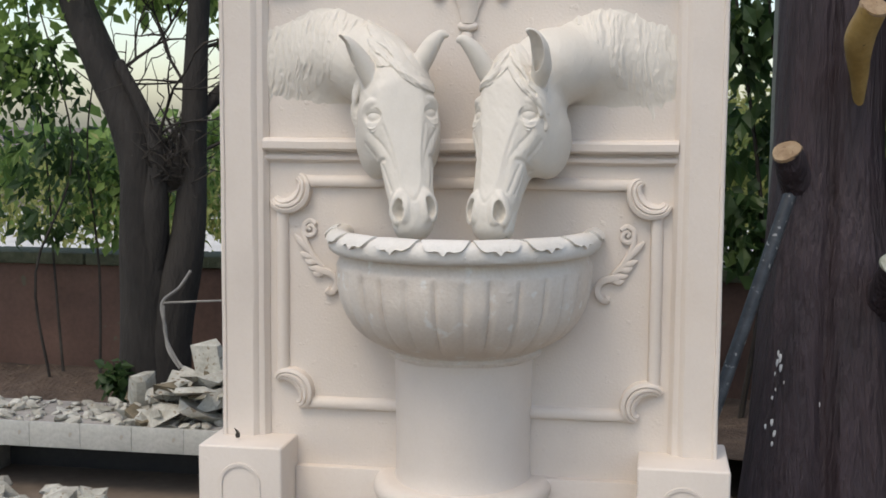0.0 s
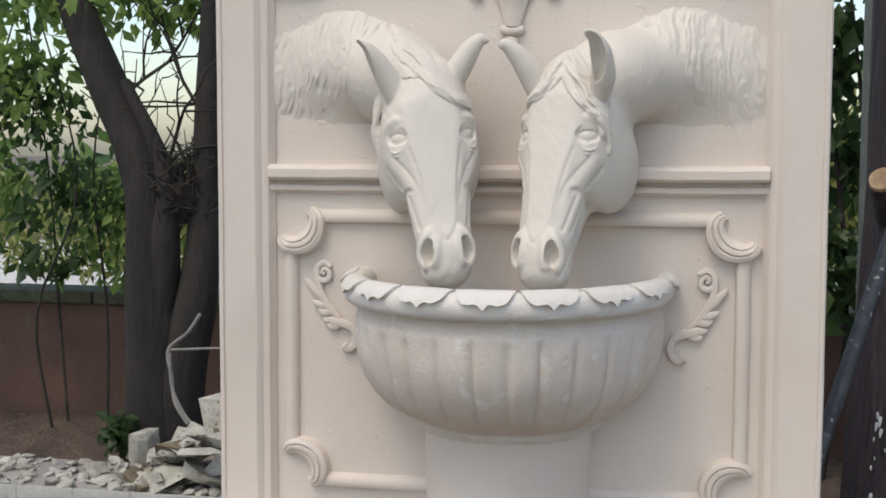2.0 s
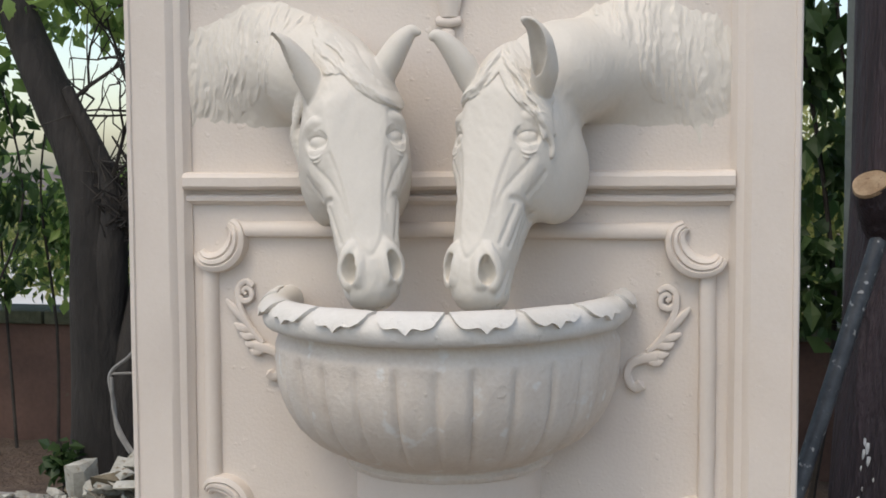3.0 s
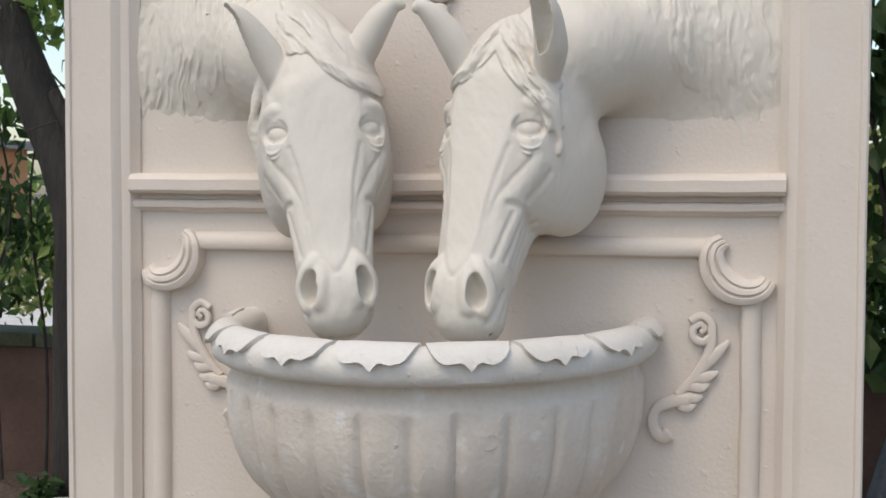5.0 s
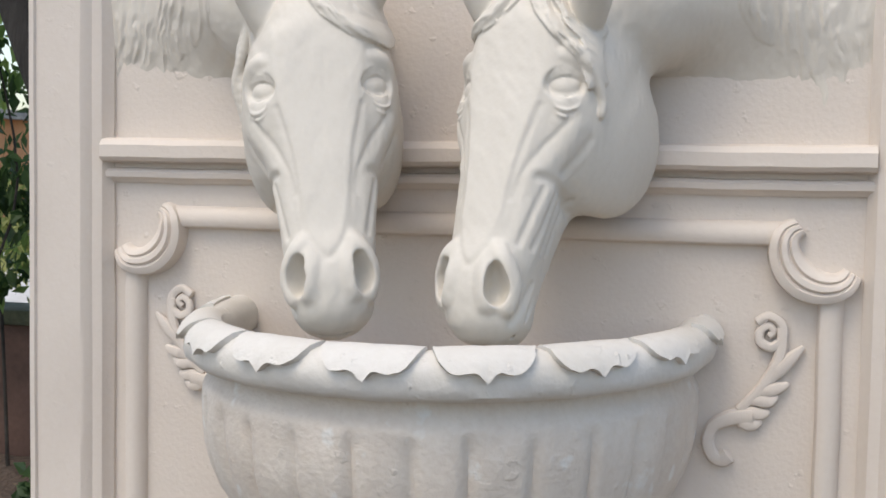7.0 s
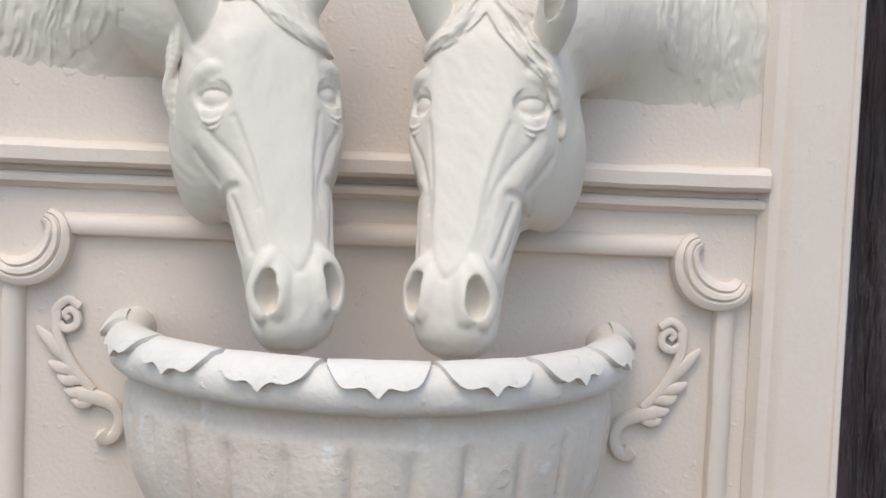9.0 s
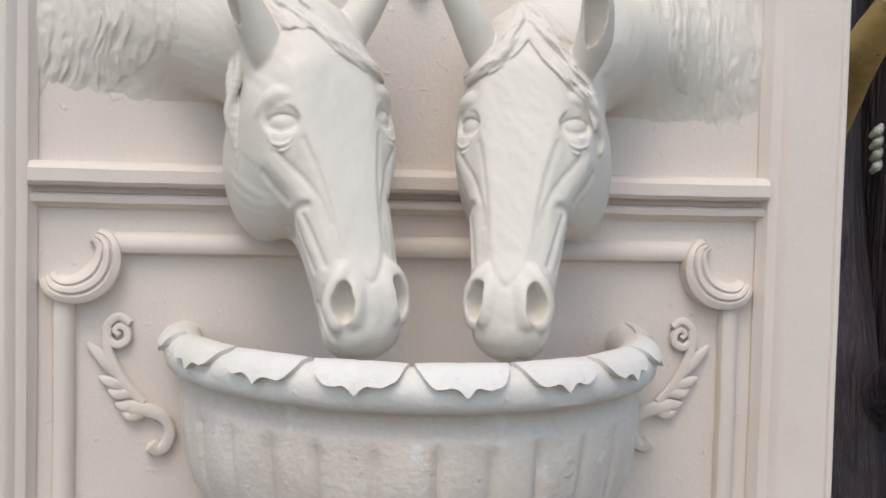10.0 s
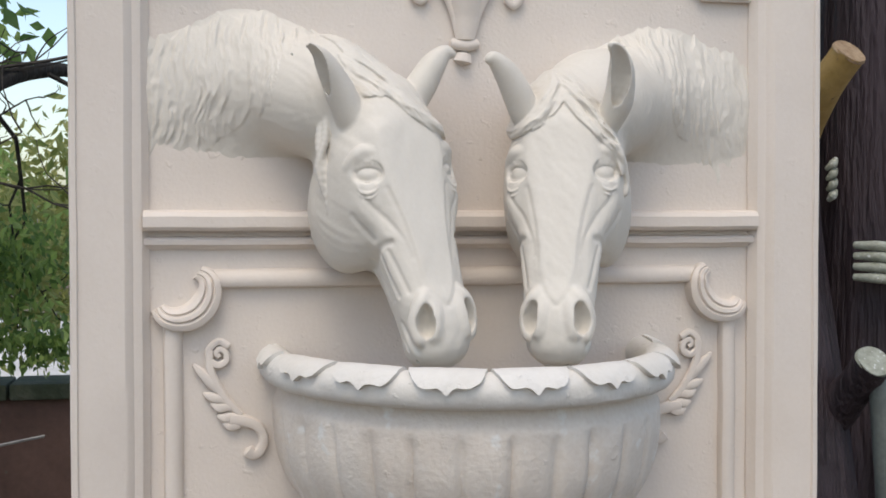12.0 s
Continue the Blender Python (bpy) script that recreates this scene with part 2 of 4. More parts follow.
# ---------------------------------------------------------------- sculpting in a distance field
class Clay:
    """Shapes melted together in a grid of distances, then skinned."""

    def __init__(self, lo, hi, h):
        self.lo, self.h = np.array(lo), h
        self.n = np.ceil((np.array(hi) - lo) / h).astype(int) + 1
        self.F = np.full(self.n, 0.2, np.float32)

    def window(self, lo, hi, pad):
        i0 = np.clip(np.floor((np.array(lo) - pad - self.lo) / self.h).astype(int), 0, self.n - 1)
        i1 = np.clip(np.ceil((np.array(hi) + pad - self.lo) / self.h).astype(int) + 1, 1, self.n)
        s = tuple(slice(a, b) for a, b in zip(i0, i1))
        ax = [(self.lo[c] + self.h * np.arange(i0[c], i1[c])).astype(np.float32) for c in range(3)]
        return s, np.meshgrid(*ax, indexing="ij")

    def blend(self, s, d, k, cut):
        F = self.F[s]
        if cut:
            t = np.clip(0.5 - 0.5 * (F + d) / k, 0, 1)
            self.F[s] = F * (1 - t) - d * t + k * t * (1 - t)
        else:
            t = np.clip(0.5 + 0.5 * (F - d) / k, 0, 1)
            self.F[s] = F * (1 - t) + d * t - k * t * (1 - t)

    def ball(self, c, r, k=0.01, cut=False, turn=None):
        """An ellipsoid with radii r, turned by a 3x3 matrix whose columns are its axes."""
        c, r = np.array(c), np.array(r)
        s, (X, Y, Z) = self.window(c - r.max(), c + r.max(), k + 0.012)
        X, Y, Z = X - c[0], Y - c[1], Z - c[2]
        if turn is not None:
            T = np.array(turn)
            X, Y, Z = (T[0, i] * X + T[1, i] * Y + T[2, i] * Z for i in range(3))
        q = np.sqrt((X / r[0]) ** 2 + (Y / r[1]) ** 2 + (Z / r[2]) ** 2)
        g = np.sqrt((X / r[0] ** 2) ** 2 + (Y / r[1] ** 2) ** 2 + (Z / r[2] ** 2) ** 2)
        self.blend(s, q * (q - 1) / np.maximum(g, 1e-6), k, cut)

    def cone(self, a, b, ra, rb, k=0.01, cut=False, pad=0.012):
        """A capsule from a to b with changing radius."""
        a, b = np.array(a), np.array(b)
        m = max(ra, rb)
        s, (X, Y, Z) = self.window(np.minimum(a, b) - m, np.maximum(a, b) + m, k + pad)
        d = b - a
        t = np.clip(((X - a[0]) * d[0] + (Y - a[1]) * d[1] + (Z - a[2]) * d[2]) / max(d @ d, 1e-9), 0, 1)
        q = np.sqrt((X - a[0] - t * d[0]) ** 2 + (Y - a[1] - t * d[1]) ** 2 + (Z - a[2] - t * d[2]) ** 2)
        self.blend(s, q - (ra + (rb - ra) * t), k, cut)

    def chain(self, pts, radii, k=0.006, cut=False, pad=0.012):
        for i in range(len(pts) - 1):
            self.cone(pts[i], pts[i + 1], radii[i], radii[i + 1], k, cut, pad)

    def shave(self, point, front, across, up, lo, hi, k, widths, slope, step):
        """Cut flat beyond a plane; past a half width that changes up the plane it drops by a step and slopes away."""
        s, (X, Y, Z) = self.window(lo, hi, 0)
        X, Y, Z = X - point[0], Y - point[1], Z - point[2]
        c = X * up[0] + Y * up[1] + Z * up[2]
        w = np.abs(X * across[0] + Y * across[1] + Z * across[2]) - np.interp(c, *widths)
        d = X * front[0] + Y * front[1] + Z * front[2] + np.clip(w, 0, 0.03) * slope + step * np.clip(w / 0.003, 0, 1)
        d -= np.clip((-0.160 - c) / 0.04, 0, 3) ** 2 * 0.01
        F = self.F[s]
        t = np.clip(0.5 - 0.5 * (F - d) / k, 0, 1)
        self.F[s] = (F * (1 - t) + d * t + k * t * (1 - t)).astype(np.float32)

    def settle(self, p):
        """The point of the surface near p."""
        p = np.array(p, float)
        for _ in range(8):
            i = np.clip(np.round((p - self.lo) / self.h).astype(int), 1, self.n - 2)
            g = np.array([self.F[tuple(i + e)] - self.F[tuple(i - e)] for e in np.eye(3, dtype=int)]) / (2 * self.h)
            f = self.F[tuple(i)] + g @ (p - self.lo - i * self.h)
            p = p - 0.8 * f * g / max(g @ g, 0.2)
        return p

    def press(self, pts, width, depth):
        """Press a soft groove along a line on the surface; a negative depth raises a fold."""
        P = np.array([self.settle(p) for p in pts])
        s, (X, Y, Z) = self.window(P.min(0), P.max(0), width * 2.6)
        near = np.full(X.shape, 9.0, np.float32)
        for a, b in zip(P, P[1:]):
            d = b - a
            t = np.clip(((X - a[0]) * d[0] + (Y - a[1]) * d[1] + (Z - a[2]) * d[2]) / max(d @ d, 1e-9), 0, 1)
            near = np.minimum(near, (X - a[0] - t * d[0]) ** 2 + (Y - a[1] - t * d[1]) ** 2 + (Z - a[2] - t * d[2]) ** 2)
        self.F[s] += depth * np.exp(-near / width ** 2)

    def skin(self):
        """Vertices and quads of the surface where the distance is nought."""
        F, S = self.F, self.F < 0
        nx, ny, nz = F.shape
        cnt = np.zeros((nx - 1, ny - 1, nz - 1), np.int8)
        for i in (0, 1):
            for j in (0, 1):
                for k in (0, 1):
                    cnt += S[i:nx - 1 + i, j:ny - 1 + j, k:nz - 1 + k]
        act = np.argwhere((cnt > 0) & (cnt < 8))
        idx = np.full(cnt.shape, -1, np.int64)
        idx[tuple(act.T)] = np.arange(len(act))
        tot, num = np.zeros((len(act), 3)), np.zeros((len(act), 1))
        for ax in range(3):
            o = [c for c in range(3) if c != ax]
            for p in (0, 1):
                for q in (0, 1):
                    c0 = act.copy()
                    c0[:, o[0]] += p
                    c0[:, o[1]] += q
                    c1 = c0.copy()
                    c1[:, ax] += 1
                    f0, f1 = F[tuple(c0.T)], F[tuple(c1.T)]
                    m = (f0 < 0) != (f1 < 0)
                    pos = c0.astype(float)
                    pos[:, ax] += np.where(m, f0 / np.where(m, f0 - f1, 1), 0)
                    tot[m] += pos[m]
                    num[m] += 1
        verts = self.lo + self.h * tot / np.maximum(num, 1)
        quads = []
        for ax in range(3):
            a = [slice(None)] * 3
            b = [slice(None)] * 3
            a[ax], b[ax] = slice(0, -1), slice(1, None)
            A, B = S[tuple(a)], S[tuple(b)]
            for way in (0, 1):
                e = np.argwhere(A & ~B if way else ~A & B)
                o = ((ax + 1) % 3, (ax + 2) % 3)
                e = e[(e[:, o[0]] > 0) & (e[:, o[1]] > 0) & (e[:, o[0]] < F.shape[o[0]] - 1) & (e[:, o[1]] < F.shape[o[1]] - 1)]
                q = []
                for p, r in ((0, 0), (1, 0), (1, 1), (0, 1)):
                    c = e.copy()
                    c[:, o[0]] -= p
                    c[:, o[1]] -= r
                    q.append(idx[tuple(c.T)])
                q = np.stack(q, 1)
                quads.append(q if way else q[:, ::-1])
        return verts, np.concatenate(quads)


# ---------------------------------------------------------------- the fountain
fountain = thing("wall_fountain", "cream plaster wall fountain, two horse heads over a half-round basin", "fountain")


def build_panel():
    bm = box(bmesh.new(), -0.575, 0.575, 0, 0.11, 0, 1.98)
    part("back_panel", bm, PANEL, fountain, "pinkish cream plaster panel")
    for s in (-1, 1):
        bm = bmesh.new()
        prof = [(0.602, -0.11), (0.602, 0.034), (0.599, 0.038), (0.592, 0.038), (0.590, 0.034), (0.523, 0.034), (0.518, 0.031), (0.511, 0.0235), (0.504, 0.0225), (0.498, 0.020), (0.493, 0.011), (0.488, 0.005), (0.487, -0.11)]
        rings = []
        for i in range(41):
            z = 0.43 + (1.98 - 0.43) * i / 40
            rings.append([bm.verts.new((s * (x + 0.0012 * noise.noise(Vector((s * 3, k * 0.2, z * 6)))), -v, z)) for k, (x, v) in enumerate(prof)])
        for r0, r1 in zip(rings, rings[1:]):
            for k in range(len(prof)):
                bm.faces.new((r0[k], r0[(k + 1) % len(prof)], r1[(k + 1) % len(prof)], r1[k]))
        bm.faces.new(rings[0])
        bm.faces.new(rings[-1])
        part("pilaster", bm, PLASTER, fountain, smooth=30)
        # block under the pilaster, with a raised arch on its face
        bm = bmesh.new()
        x0, x1 = sorted((s * 0.42, s * 0.628))
        box(bm, x0, x1, -0.14, 0.11, 0, 0.445, 0.006, 3)
        block = part("pedestal", bm, PLASTER, fountain)
        bm = bmesh.new()
        cx = (x0 + x1) / 2
        path = []
        for i in range(25):
            a = math.pi * i / 24
            path.append(((cx + 0.048 * math.cos(a), -0.1385, 0.352 + 0.048 * math.sin(a)), (math.cos(a), 0, math.sin(a))))
        path = [((cx + 0.048, -0.1385, 0.05), (1, 0, 0))] + path + [((cx - 0.048, -0.1385, 0.05), (-1, 0, 0))]
        sweep(bm, [(-0.006, -0.004), (-0.004, 0.005), (0.004, 0.005), (0.006, -0.004)], path)
        part("raised_arch", bm, PLASTER, block)
    # the rail under the horses
    bm = bmesh.new()
    prof = [(0.034, -0.004), (0.034, 0.012), (0.031, 0.024), (0.024, 0.03), (0.008, 0.03), (0.003, 0.025), (0.001, 0.014), (0.0, 0.004), (-0.006, 0.003), (-0.008, 0.012), (-0.012, 0.016), (-0.019, 0.015), (-0.022, 0.008), (-0.026, 0.005), (-0.027, -0.004)]
    path = [((-0.4965 + 0.993 * i / 60, 0, 1.150 + 0.0015 * noise.noise(Vector((i * 0.21, 3, 0)))), (0, 0, 1)) for i in range(61)]
    sweep(bm, prof, path)
    part("rail", bm, PLASTER, fountain, "chipped plaster rail moulding", 32)
    # the frame of the lower field
    w = 0.03
    for name, p0, p1, a in (("frame_moulding", (-0.395, 0, 1.064), (0.395, 0, 1.064), (0, 0, 1)), ("frame_moulding", (-0.395, 0, 0.516), (0.395, 0, 0.516), (0, 0, 1)),
                            ("frame_moulding", (-0.468, 0, 0.6), (-0.468, 0, 1.02), (1, 0, 0)), ("frame_moulding", (0.438, 0, 0.6), (0.438, 0, 1.02), (1, 0, 0))):
        bm = bmesh.new()
        path = [(Vector(p0).lerp(Vector(p1), i / 30) + Vector(a) * 0.0012 * noise.noise(Vector((i * 0.3, p0[0], p0[2]))), a) for i in range(31)]
        sweep(bm, [(0, -0.004), (0.0, 0.007), (0.003, 0.014), (0.009, 0.017), (0.018, 0.016), (0.025, 0.012), (0.029, 0.005), (0.03, -0.004)], path)
        part(name, bm, PLASTER, fountain)
    # curled corner pieces
    for s in (-1, 1):
        for top in (1, 0):
            bm = bmesh.new()
            cx, cz = (0.439, 1.058) if top else (0.435, 0.557)
            rings = []
            n = 34
            for i in range(n + 1):
                u = i / n
                a = radians(52 - 200 * u) if top else radians(-60 + 200 * u)
                ro = 0.061 - 0.010 * max(0, (0.16 - u) / 0.16) ** 2 - 0.006 * max(0, (u - 0.86) / 0.14) ** 2
                wd = 0.016 + 0.030 * math.sin(math.pi * (0.06 + 0.88 * u)) ** 0.75
                tip = min(1, 6 * u, 6 * (1 - u))
                ring = []
                for j in range(15):
                    v = j / 14
                    r = ro - wd * v
                    hgt = 0.012 + 0.015 * math.sin(math.pi * min(1, 0.12 + v * 0.88)) ** 0.6 - (0.005 if j in (5, 9) else 0)
                    if j in (0, 14):
                        hgt = -0.004
                    x = s * (cx - r * math.cos(a))
                    ring.append(bm.verts.new((x, -hgt * (0.5 + 0.5 * tip) if hgt > 0 else -hgt, cz + r * math.sin(a))))
                rings.append(ring)
            for r0, r1 in zip(rings, rings[1:]):
                for k in range(14):
                    bm.faces.new((r0[k], r0[k + 1], r1[k + 1], r1[k]))
            bm.faces.new(rings[0])
            bm.faces.new(rings[-1])
            part("corner_scroll", bm, PLASTER, fountain, "curled plaster corner scroll", 50)
    # brackets of the field above
    for s in (-1, 1):
        bm = bmesh.new()
        prof2 = [(0.488, 1.53), (0.405, 1.53), (0.37, 1.562), (0.345, 1.60), (0.335, 1.66), (0.335, 1.98), (0.488, 1.98)]
        f = [bm.verts.new((s * x, -0.016, z)) for x, z in prof2]
        g = [bm.verts.new((s * x, 0.004, z)) for x, z in prof2]
        bm.faces.new(f)
        bm.faces.new(g[::-1])
        for k in range(len(f)):
            bm.faces.new((f[k], f[(k + 1) % len(f)], g[(k + 1) % len(f)], g[k]))
        bmesh.ops.bevel(bm, geom=[e for e in bm.edges if all(v.co.y < 0 for v in e.verts)], offset=0.004, segments=2, affect="EDGES")
        part("corner_bracket", bm, PLASTER, fountain)


def build_ornaments():
    for s in (-1, 1):
        bm = bmesh.new()

        def stem(pts, radii, n=7, flat=0.8):
            c = curve([(s * x, -0.006, z) for x, z in pts], n)
            tube(bm, c, taper(c, radii), 8, flat)
        # the curl, the stem and the hooked tail
        stem([(0.384, 0.958), (0.389, 0.964), (0.383, 0.970), (0.374, 0.964), (0.374, 0.951), (0.387, 0.945), (0.399, 0.955), (0.398, 0.972), (0.384, 0.982), (0.370, 0.974)], [0.004, 0.005, 0.006, 0.006, 0.006])
        stem([(0.398, 0.968), (0.399, 0.945), (0.390, 0.918), (0.374, 0.892), (0.352, 0.868)], [0.006, 0.007, 0.007, 0.006])
        stem([(0.368, 0.862), (0.345, 0.858), (0.325, 0.848), (0.317, 0.830), (0.322, 0.812), (0.333, 0.806), (0.341, 0.812)], [0.010, 0.010, 0.008, 0.008, 0.009, 0.011])
        for p in (((0.374, 0.894), (0.392, 0.912), (0.408, 0.931), (0.423, 0.947)), ((0.368, 0.886), (0.381, 0.892), (0.394, 0.896), (0.408, 0.902)), ((0.360, 0.876), (0.372, 0.880), (0.385, 0.880), (0.396, 0.886)), ((0.352, 0.867), (0.364, 0.866), (0.375, 0.864), (0.387, 0.867)), ((0.346, 0.860), (0.356, 0.853), (0.367, 0.851), (0.378, 0.855))):
            stem(p, [0.0035, 0.006, 0.0085, 0.0075, 0.003], 5, 0.8)
        part("leaf_scroll", bm, PLASTER, fountain, "raised plaster leaf scroll")
    bm = bmesh.new()
    for pts, radii in (([(0.008, -0.006, 1.420), (0.010, -0.006, 1.432)], [0.015, 0.012]), ([(-0.010, -0.006, 1.449), (0.012, -0.009, 1.446), (0.032, -0.006, 1.449)], [0.008, 0.010, 0.008]),
                       ([(0.012, -0.006, 1.455), (0.012, -0.007, 1.49), (0.012, -0.008, 1.53), (0.012, -0.006, 1.585)], [0.016, 0.02, 0.03, 0.006]),
                       ([(0.002, -0.006, 1.462), (-0.008, -0.007, 1.505), (-0.030, -0.008, 1.545), (-0.058, -0.007, 1.548), (-0.072, -0.007, 1.528), (-0.060, -0.007, 1.514), (-0.050, -0.007, 1.524)], [0.007, 0.009, 0.010, 0.008, 0.007, 0.007]),
                       ([(0.022, -0.006, 1.462), (0.034, -0.007, 1.505), (0.056, -0.008, 1.545), (0.084, -0.007, 1.548), (0.102, -0.007, 1.528), (0.092, -0.007, 1.512), (0.080, -0.007, 1.522)], [0.007, 0.009, 0.010, 0.008, 0.007, 0.007])):
        c = curve([(x - 0.009, y, z) for x, y, z in pts], 7)
        tube(bm, c, taper(c, radii), 10, 0.75)
    part("lily_ornament", bm, PLASTER, fountain, "raised plaster lily ornament")


SY = 1.2  # the basin is a little deeper than a half circle


def rim_point(a, phi, r):
    """A point on the rolled rim: a round the basin, phi round the roll."""
    c, n = math.cos(phi), math.sin(phi)
    if n < 0:
        # squarer below, with a sharp lower edge
        f = (abs(c) ** 3.4 + abs(n) ** 3.4) ** (-1 / 3.4)
        c, n = c * f * (1.0 + 0.06 * n), n * f * 0.92
    q = 0.3 + r * c + 0.0012 * noise.noise(Vector((a * 11, phi * 1.5, 2.2)))
    return Vector((q * math.sin(a), -q * math.cos(a) * SY, 0.944 + r * 1.02 * n + 0.02 * max(0.0, abs(a) - 1.25)))


def build_basin():
    # bowl with shallow flutes
    prof = [(0.290, 0.935), (0.272, 0.92), (0.262, 0.89), (0.235, 0.83), (0.18, 0.78), (0.0, 0.765)]
    bm = bmesh.new()
    out = [(0.304, 0.935), (0.297, 0.924), (0.296, 0.908), (0.3005, 0.897), (0.3035, 0.890), (0.304, 0.885), (0.303, 0.8733), (0.302, 0.8534), (0.299, 0.8263), (0.293, 0.7992), (0.283, 0.774), (0.268, 0.7496), (0.248, 0.7279), (0.224, 0.7108), (0.198, 0.6972), (0.182, 0.69), (0.18, 0.6855), (0.186, 0.6795), (0.184, 0.6715), (0.17, 0.6655)]
    out = [tuple(Vector(a).lerp(Vector(b), k / 2)) for a, b in zip(out, out[1:]) for k in range(2)] + [out[-1]]
    NA = 256
    rings = []
    for r, z in prof[::-1][1:] + out:
        outer = (r, z) in out
        ring = []
        for i in range(NA + 1):
            a = -math.pi / 2 + math.pi * i / NA
            q = r
            if outer and 0.694 < z < 0.89:
                k = min(1, (z - 0.690) / 0.03, (0.889 - z) / 0.024)
                g = abs(math.sin((a + 0.05 + 0.012 * math.sin(a * 23)) * 15))
                q = r + k * (0.0078 * (1 - (1 - g) ** 3.0) - 0.0058)
            q += 0.0022 * noise.noise(Vector((a * 6, z * 16, 1.7))) + 0.0011 * noise.noise(Vector((a * 21, z * 60, 4.1)))
            ring.append(bm.verts.new((q * math.sin(a), -q * math.cos(a) * SY * (1.0 if z > 0.72 else 0.94 + 0.06 * (z - 0.66) / 0.06), z)))
        rings.append(ring)
    for r0, r1 in zip(rings, rings[1:]):
        for k in range(NA):
            bm.faces.new((r0[k], r0[k + 1], r1[k + 1], r1[k]))
    bm.faces.new(rings[0])
    basin = part("basin", bm, BASIN, fountain, "half-round fluted basin", 60)
    # rolled rim
    bm = bmesh.new()
    rings = []
    for i in range(97):
        a = -math.pi / 2 - 0.09 + (math.pi + 0.18) * i / 96
        rings.append([bm.verts.new(rim_point(a, 2 * math.pi * k / 20, 0.0255 + 0.0012 * noise.noise(Vector((a * 9, k * 0.3, 4))))) for k in range(20)])
    for r0, r1 in zip(rings, rings[1:]):
        for k in range(20):
            bm.faces.new((r0[k], r0[(k + 1) % 20], r1[(k + 1) % 20], r1[k]))
    rim = part("rim", bm, RIMPAINT, basin)
    # leaves lapped over the rim
    for j in range(-4, 5):
        a0 = radians(2.4 + 20.6 * j)
        half = radians(9.6 if abs(j) < 4 else 5.5)
        rnd = random.Random(j + 9)
        bm = bmesh.new()
        cols = []
        n = 40
        for i in range(n + 1):
            s = -1 + 2 * i / n
            a = a0 + half * s + 0.006 * rnd.uniform(-1, 1) * (abs(s) > 0.9)
            u = abs(s)
            # a broad lip with a pointed middle and up-curled sides
            low = radians(25 - 25 * math.exp(-(u / 0.15) ** 1.4) - 11 * math.exp(-((u - 0.5) / 0.3) ** 2) + 60 * u ** 8)
            low += radians(rnd.uniform(-0.5, 0.5) + 4 * noise.noise(Vector((s * 4, j * 3.7, 0))))
            high = radians(125 if abs(a0) < 1.2 else 84)
            col = []
            for k in range(8):
                phi = low + (high - low) * k / 7
                lift = 0.0080 * (0.35 + 0.65 * (1 - k / 7)) * (1 - 0.5 * u ** 4)
                col.append((rim_point(a, phi, 0.0262 + lift), rim_point(a, phi, 0.0235)))
            cols.append(col)
        V = [[(bm.verts.new(p), bm.verts.new(q)) for p, q in c] for c in cols]
        for c0, c1 in zip(V, V[1:]):
            for k in range(7):
                bm.faces.new((c0[k][0], c0[k + 1][0], c1[k + 1][0], c1[k][0]))
            bm.faces.new((c0[0][0], c1[0][0], c1[0][1], c0[0][1]))
            bm.faces.new((c0[7][0], c0[7][1], c1[7][1], c1[7][0]))
        for c in (V[0], V[-1]):
            for k in range(7):
                bm.faces.new((c[k][0], c[k][1], c[k + 1][1], c[k + 1][0]))
        part("rim_leaf", bm, RIMPAINT, rim, smooth=50)
    # column and its foot
    bm = bmesh.new()
    rings = []
    for r, z in ((0.168, 0.676), (0.166, 0.66), (0.165, 0.58), (0.163, 0.50), (0.1625, 0.42), (0.164, 0.38), (0.168, 0.366)):
        rings.append([bm.verts.new(((r + 0.001 * noise.noise(Vector((i * 0.2, z * 9, 2)))) * math.sin(-math.pi / 2 + math.pi * i / 48), -r * math.cos(-math.pi / 2 + math.pi * i / 48) * 1.25, z)) for i in range(49)])
    for r0, r1 in zip(rings, rings[1:]):
        for k in range(48):
            bm.faces.new((r0[k], r0[k + 1], r1[k + 1], r1[k]))
    part("column", bm, PLASTER, fountain)
    bm = bmesh.new()
    rings = []
    for r, z in ((0.165, 0.374), (0.19, 0.374), (0.206, 0.370), (0.214, 0.360), (0.217, 0.348), (0.214, 0.336), (0.206, 0.326), (0.198, 0.322), (0.20, 0.31), (0.205, 0.0)):
        rings.append([bm.verts.new((r * math.sin(-math.pi / 2 + math.pi * i / 48), -r * math.cos(-math.pi / 2 + math.pi * i / 48) * 1.22, z)) for i in range(49)])
    for r0, r1 in zip(rings, rings[1:]):
        for k in range(48):
            bm.faces.new((r0[k], r0[k + 1], r1[k + 1], r1[k]))
    part("column_foot", bm, PLASTER, fountain)
    # plinth between the blocks
    bm = box(bmesh.new(), -0.42, 0.42, -0.022, 0.004, 0, 0.372, 0.004)
    part("plinth", bm, PLASTER, fountain)


def lumps(U, V, seed):
    """Smooth random values, between -1 and 1, on a unit lattice."""
    T = np.random.default_rng(seed).uniform(-1, 1, (64, 64)).astype(np.float32)
    i, j = np.floor(U).astype(int), np.floor(V).astype(int)
    f, g = U - i, V - j
    f, g = f * f * (3 - 2 * f), g * g * (3 - 2 * g)
    a, b = T[i % 64, j % 64], T[(i + 1) % 64, j % 64]
    c, d = T[i % 64, (j + 1) % 64], T[(i + 1) % 64, (j + 1) % 64]
    return (a * (1 - f) + b * f) * (1 - g) + (c * (1 - f) + d * f) * g


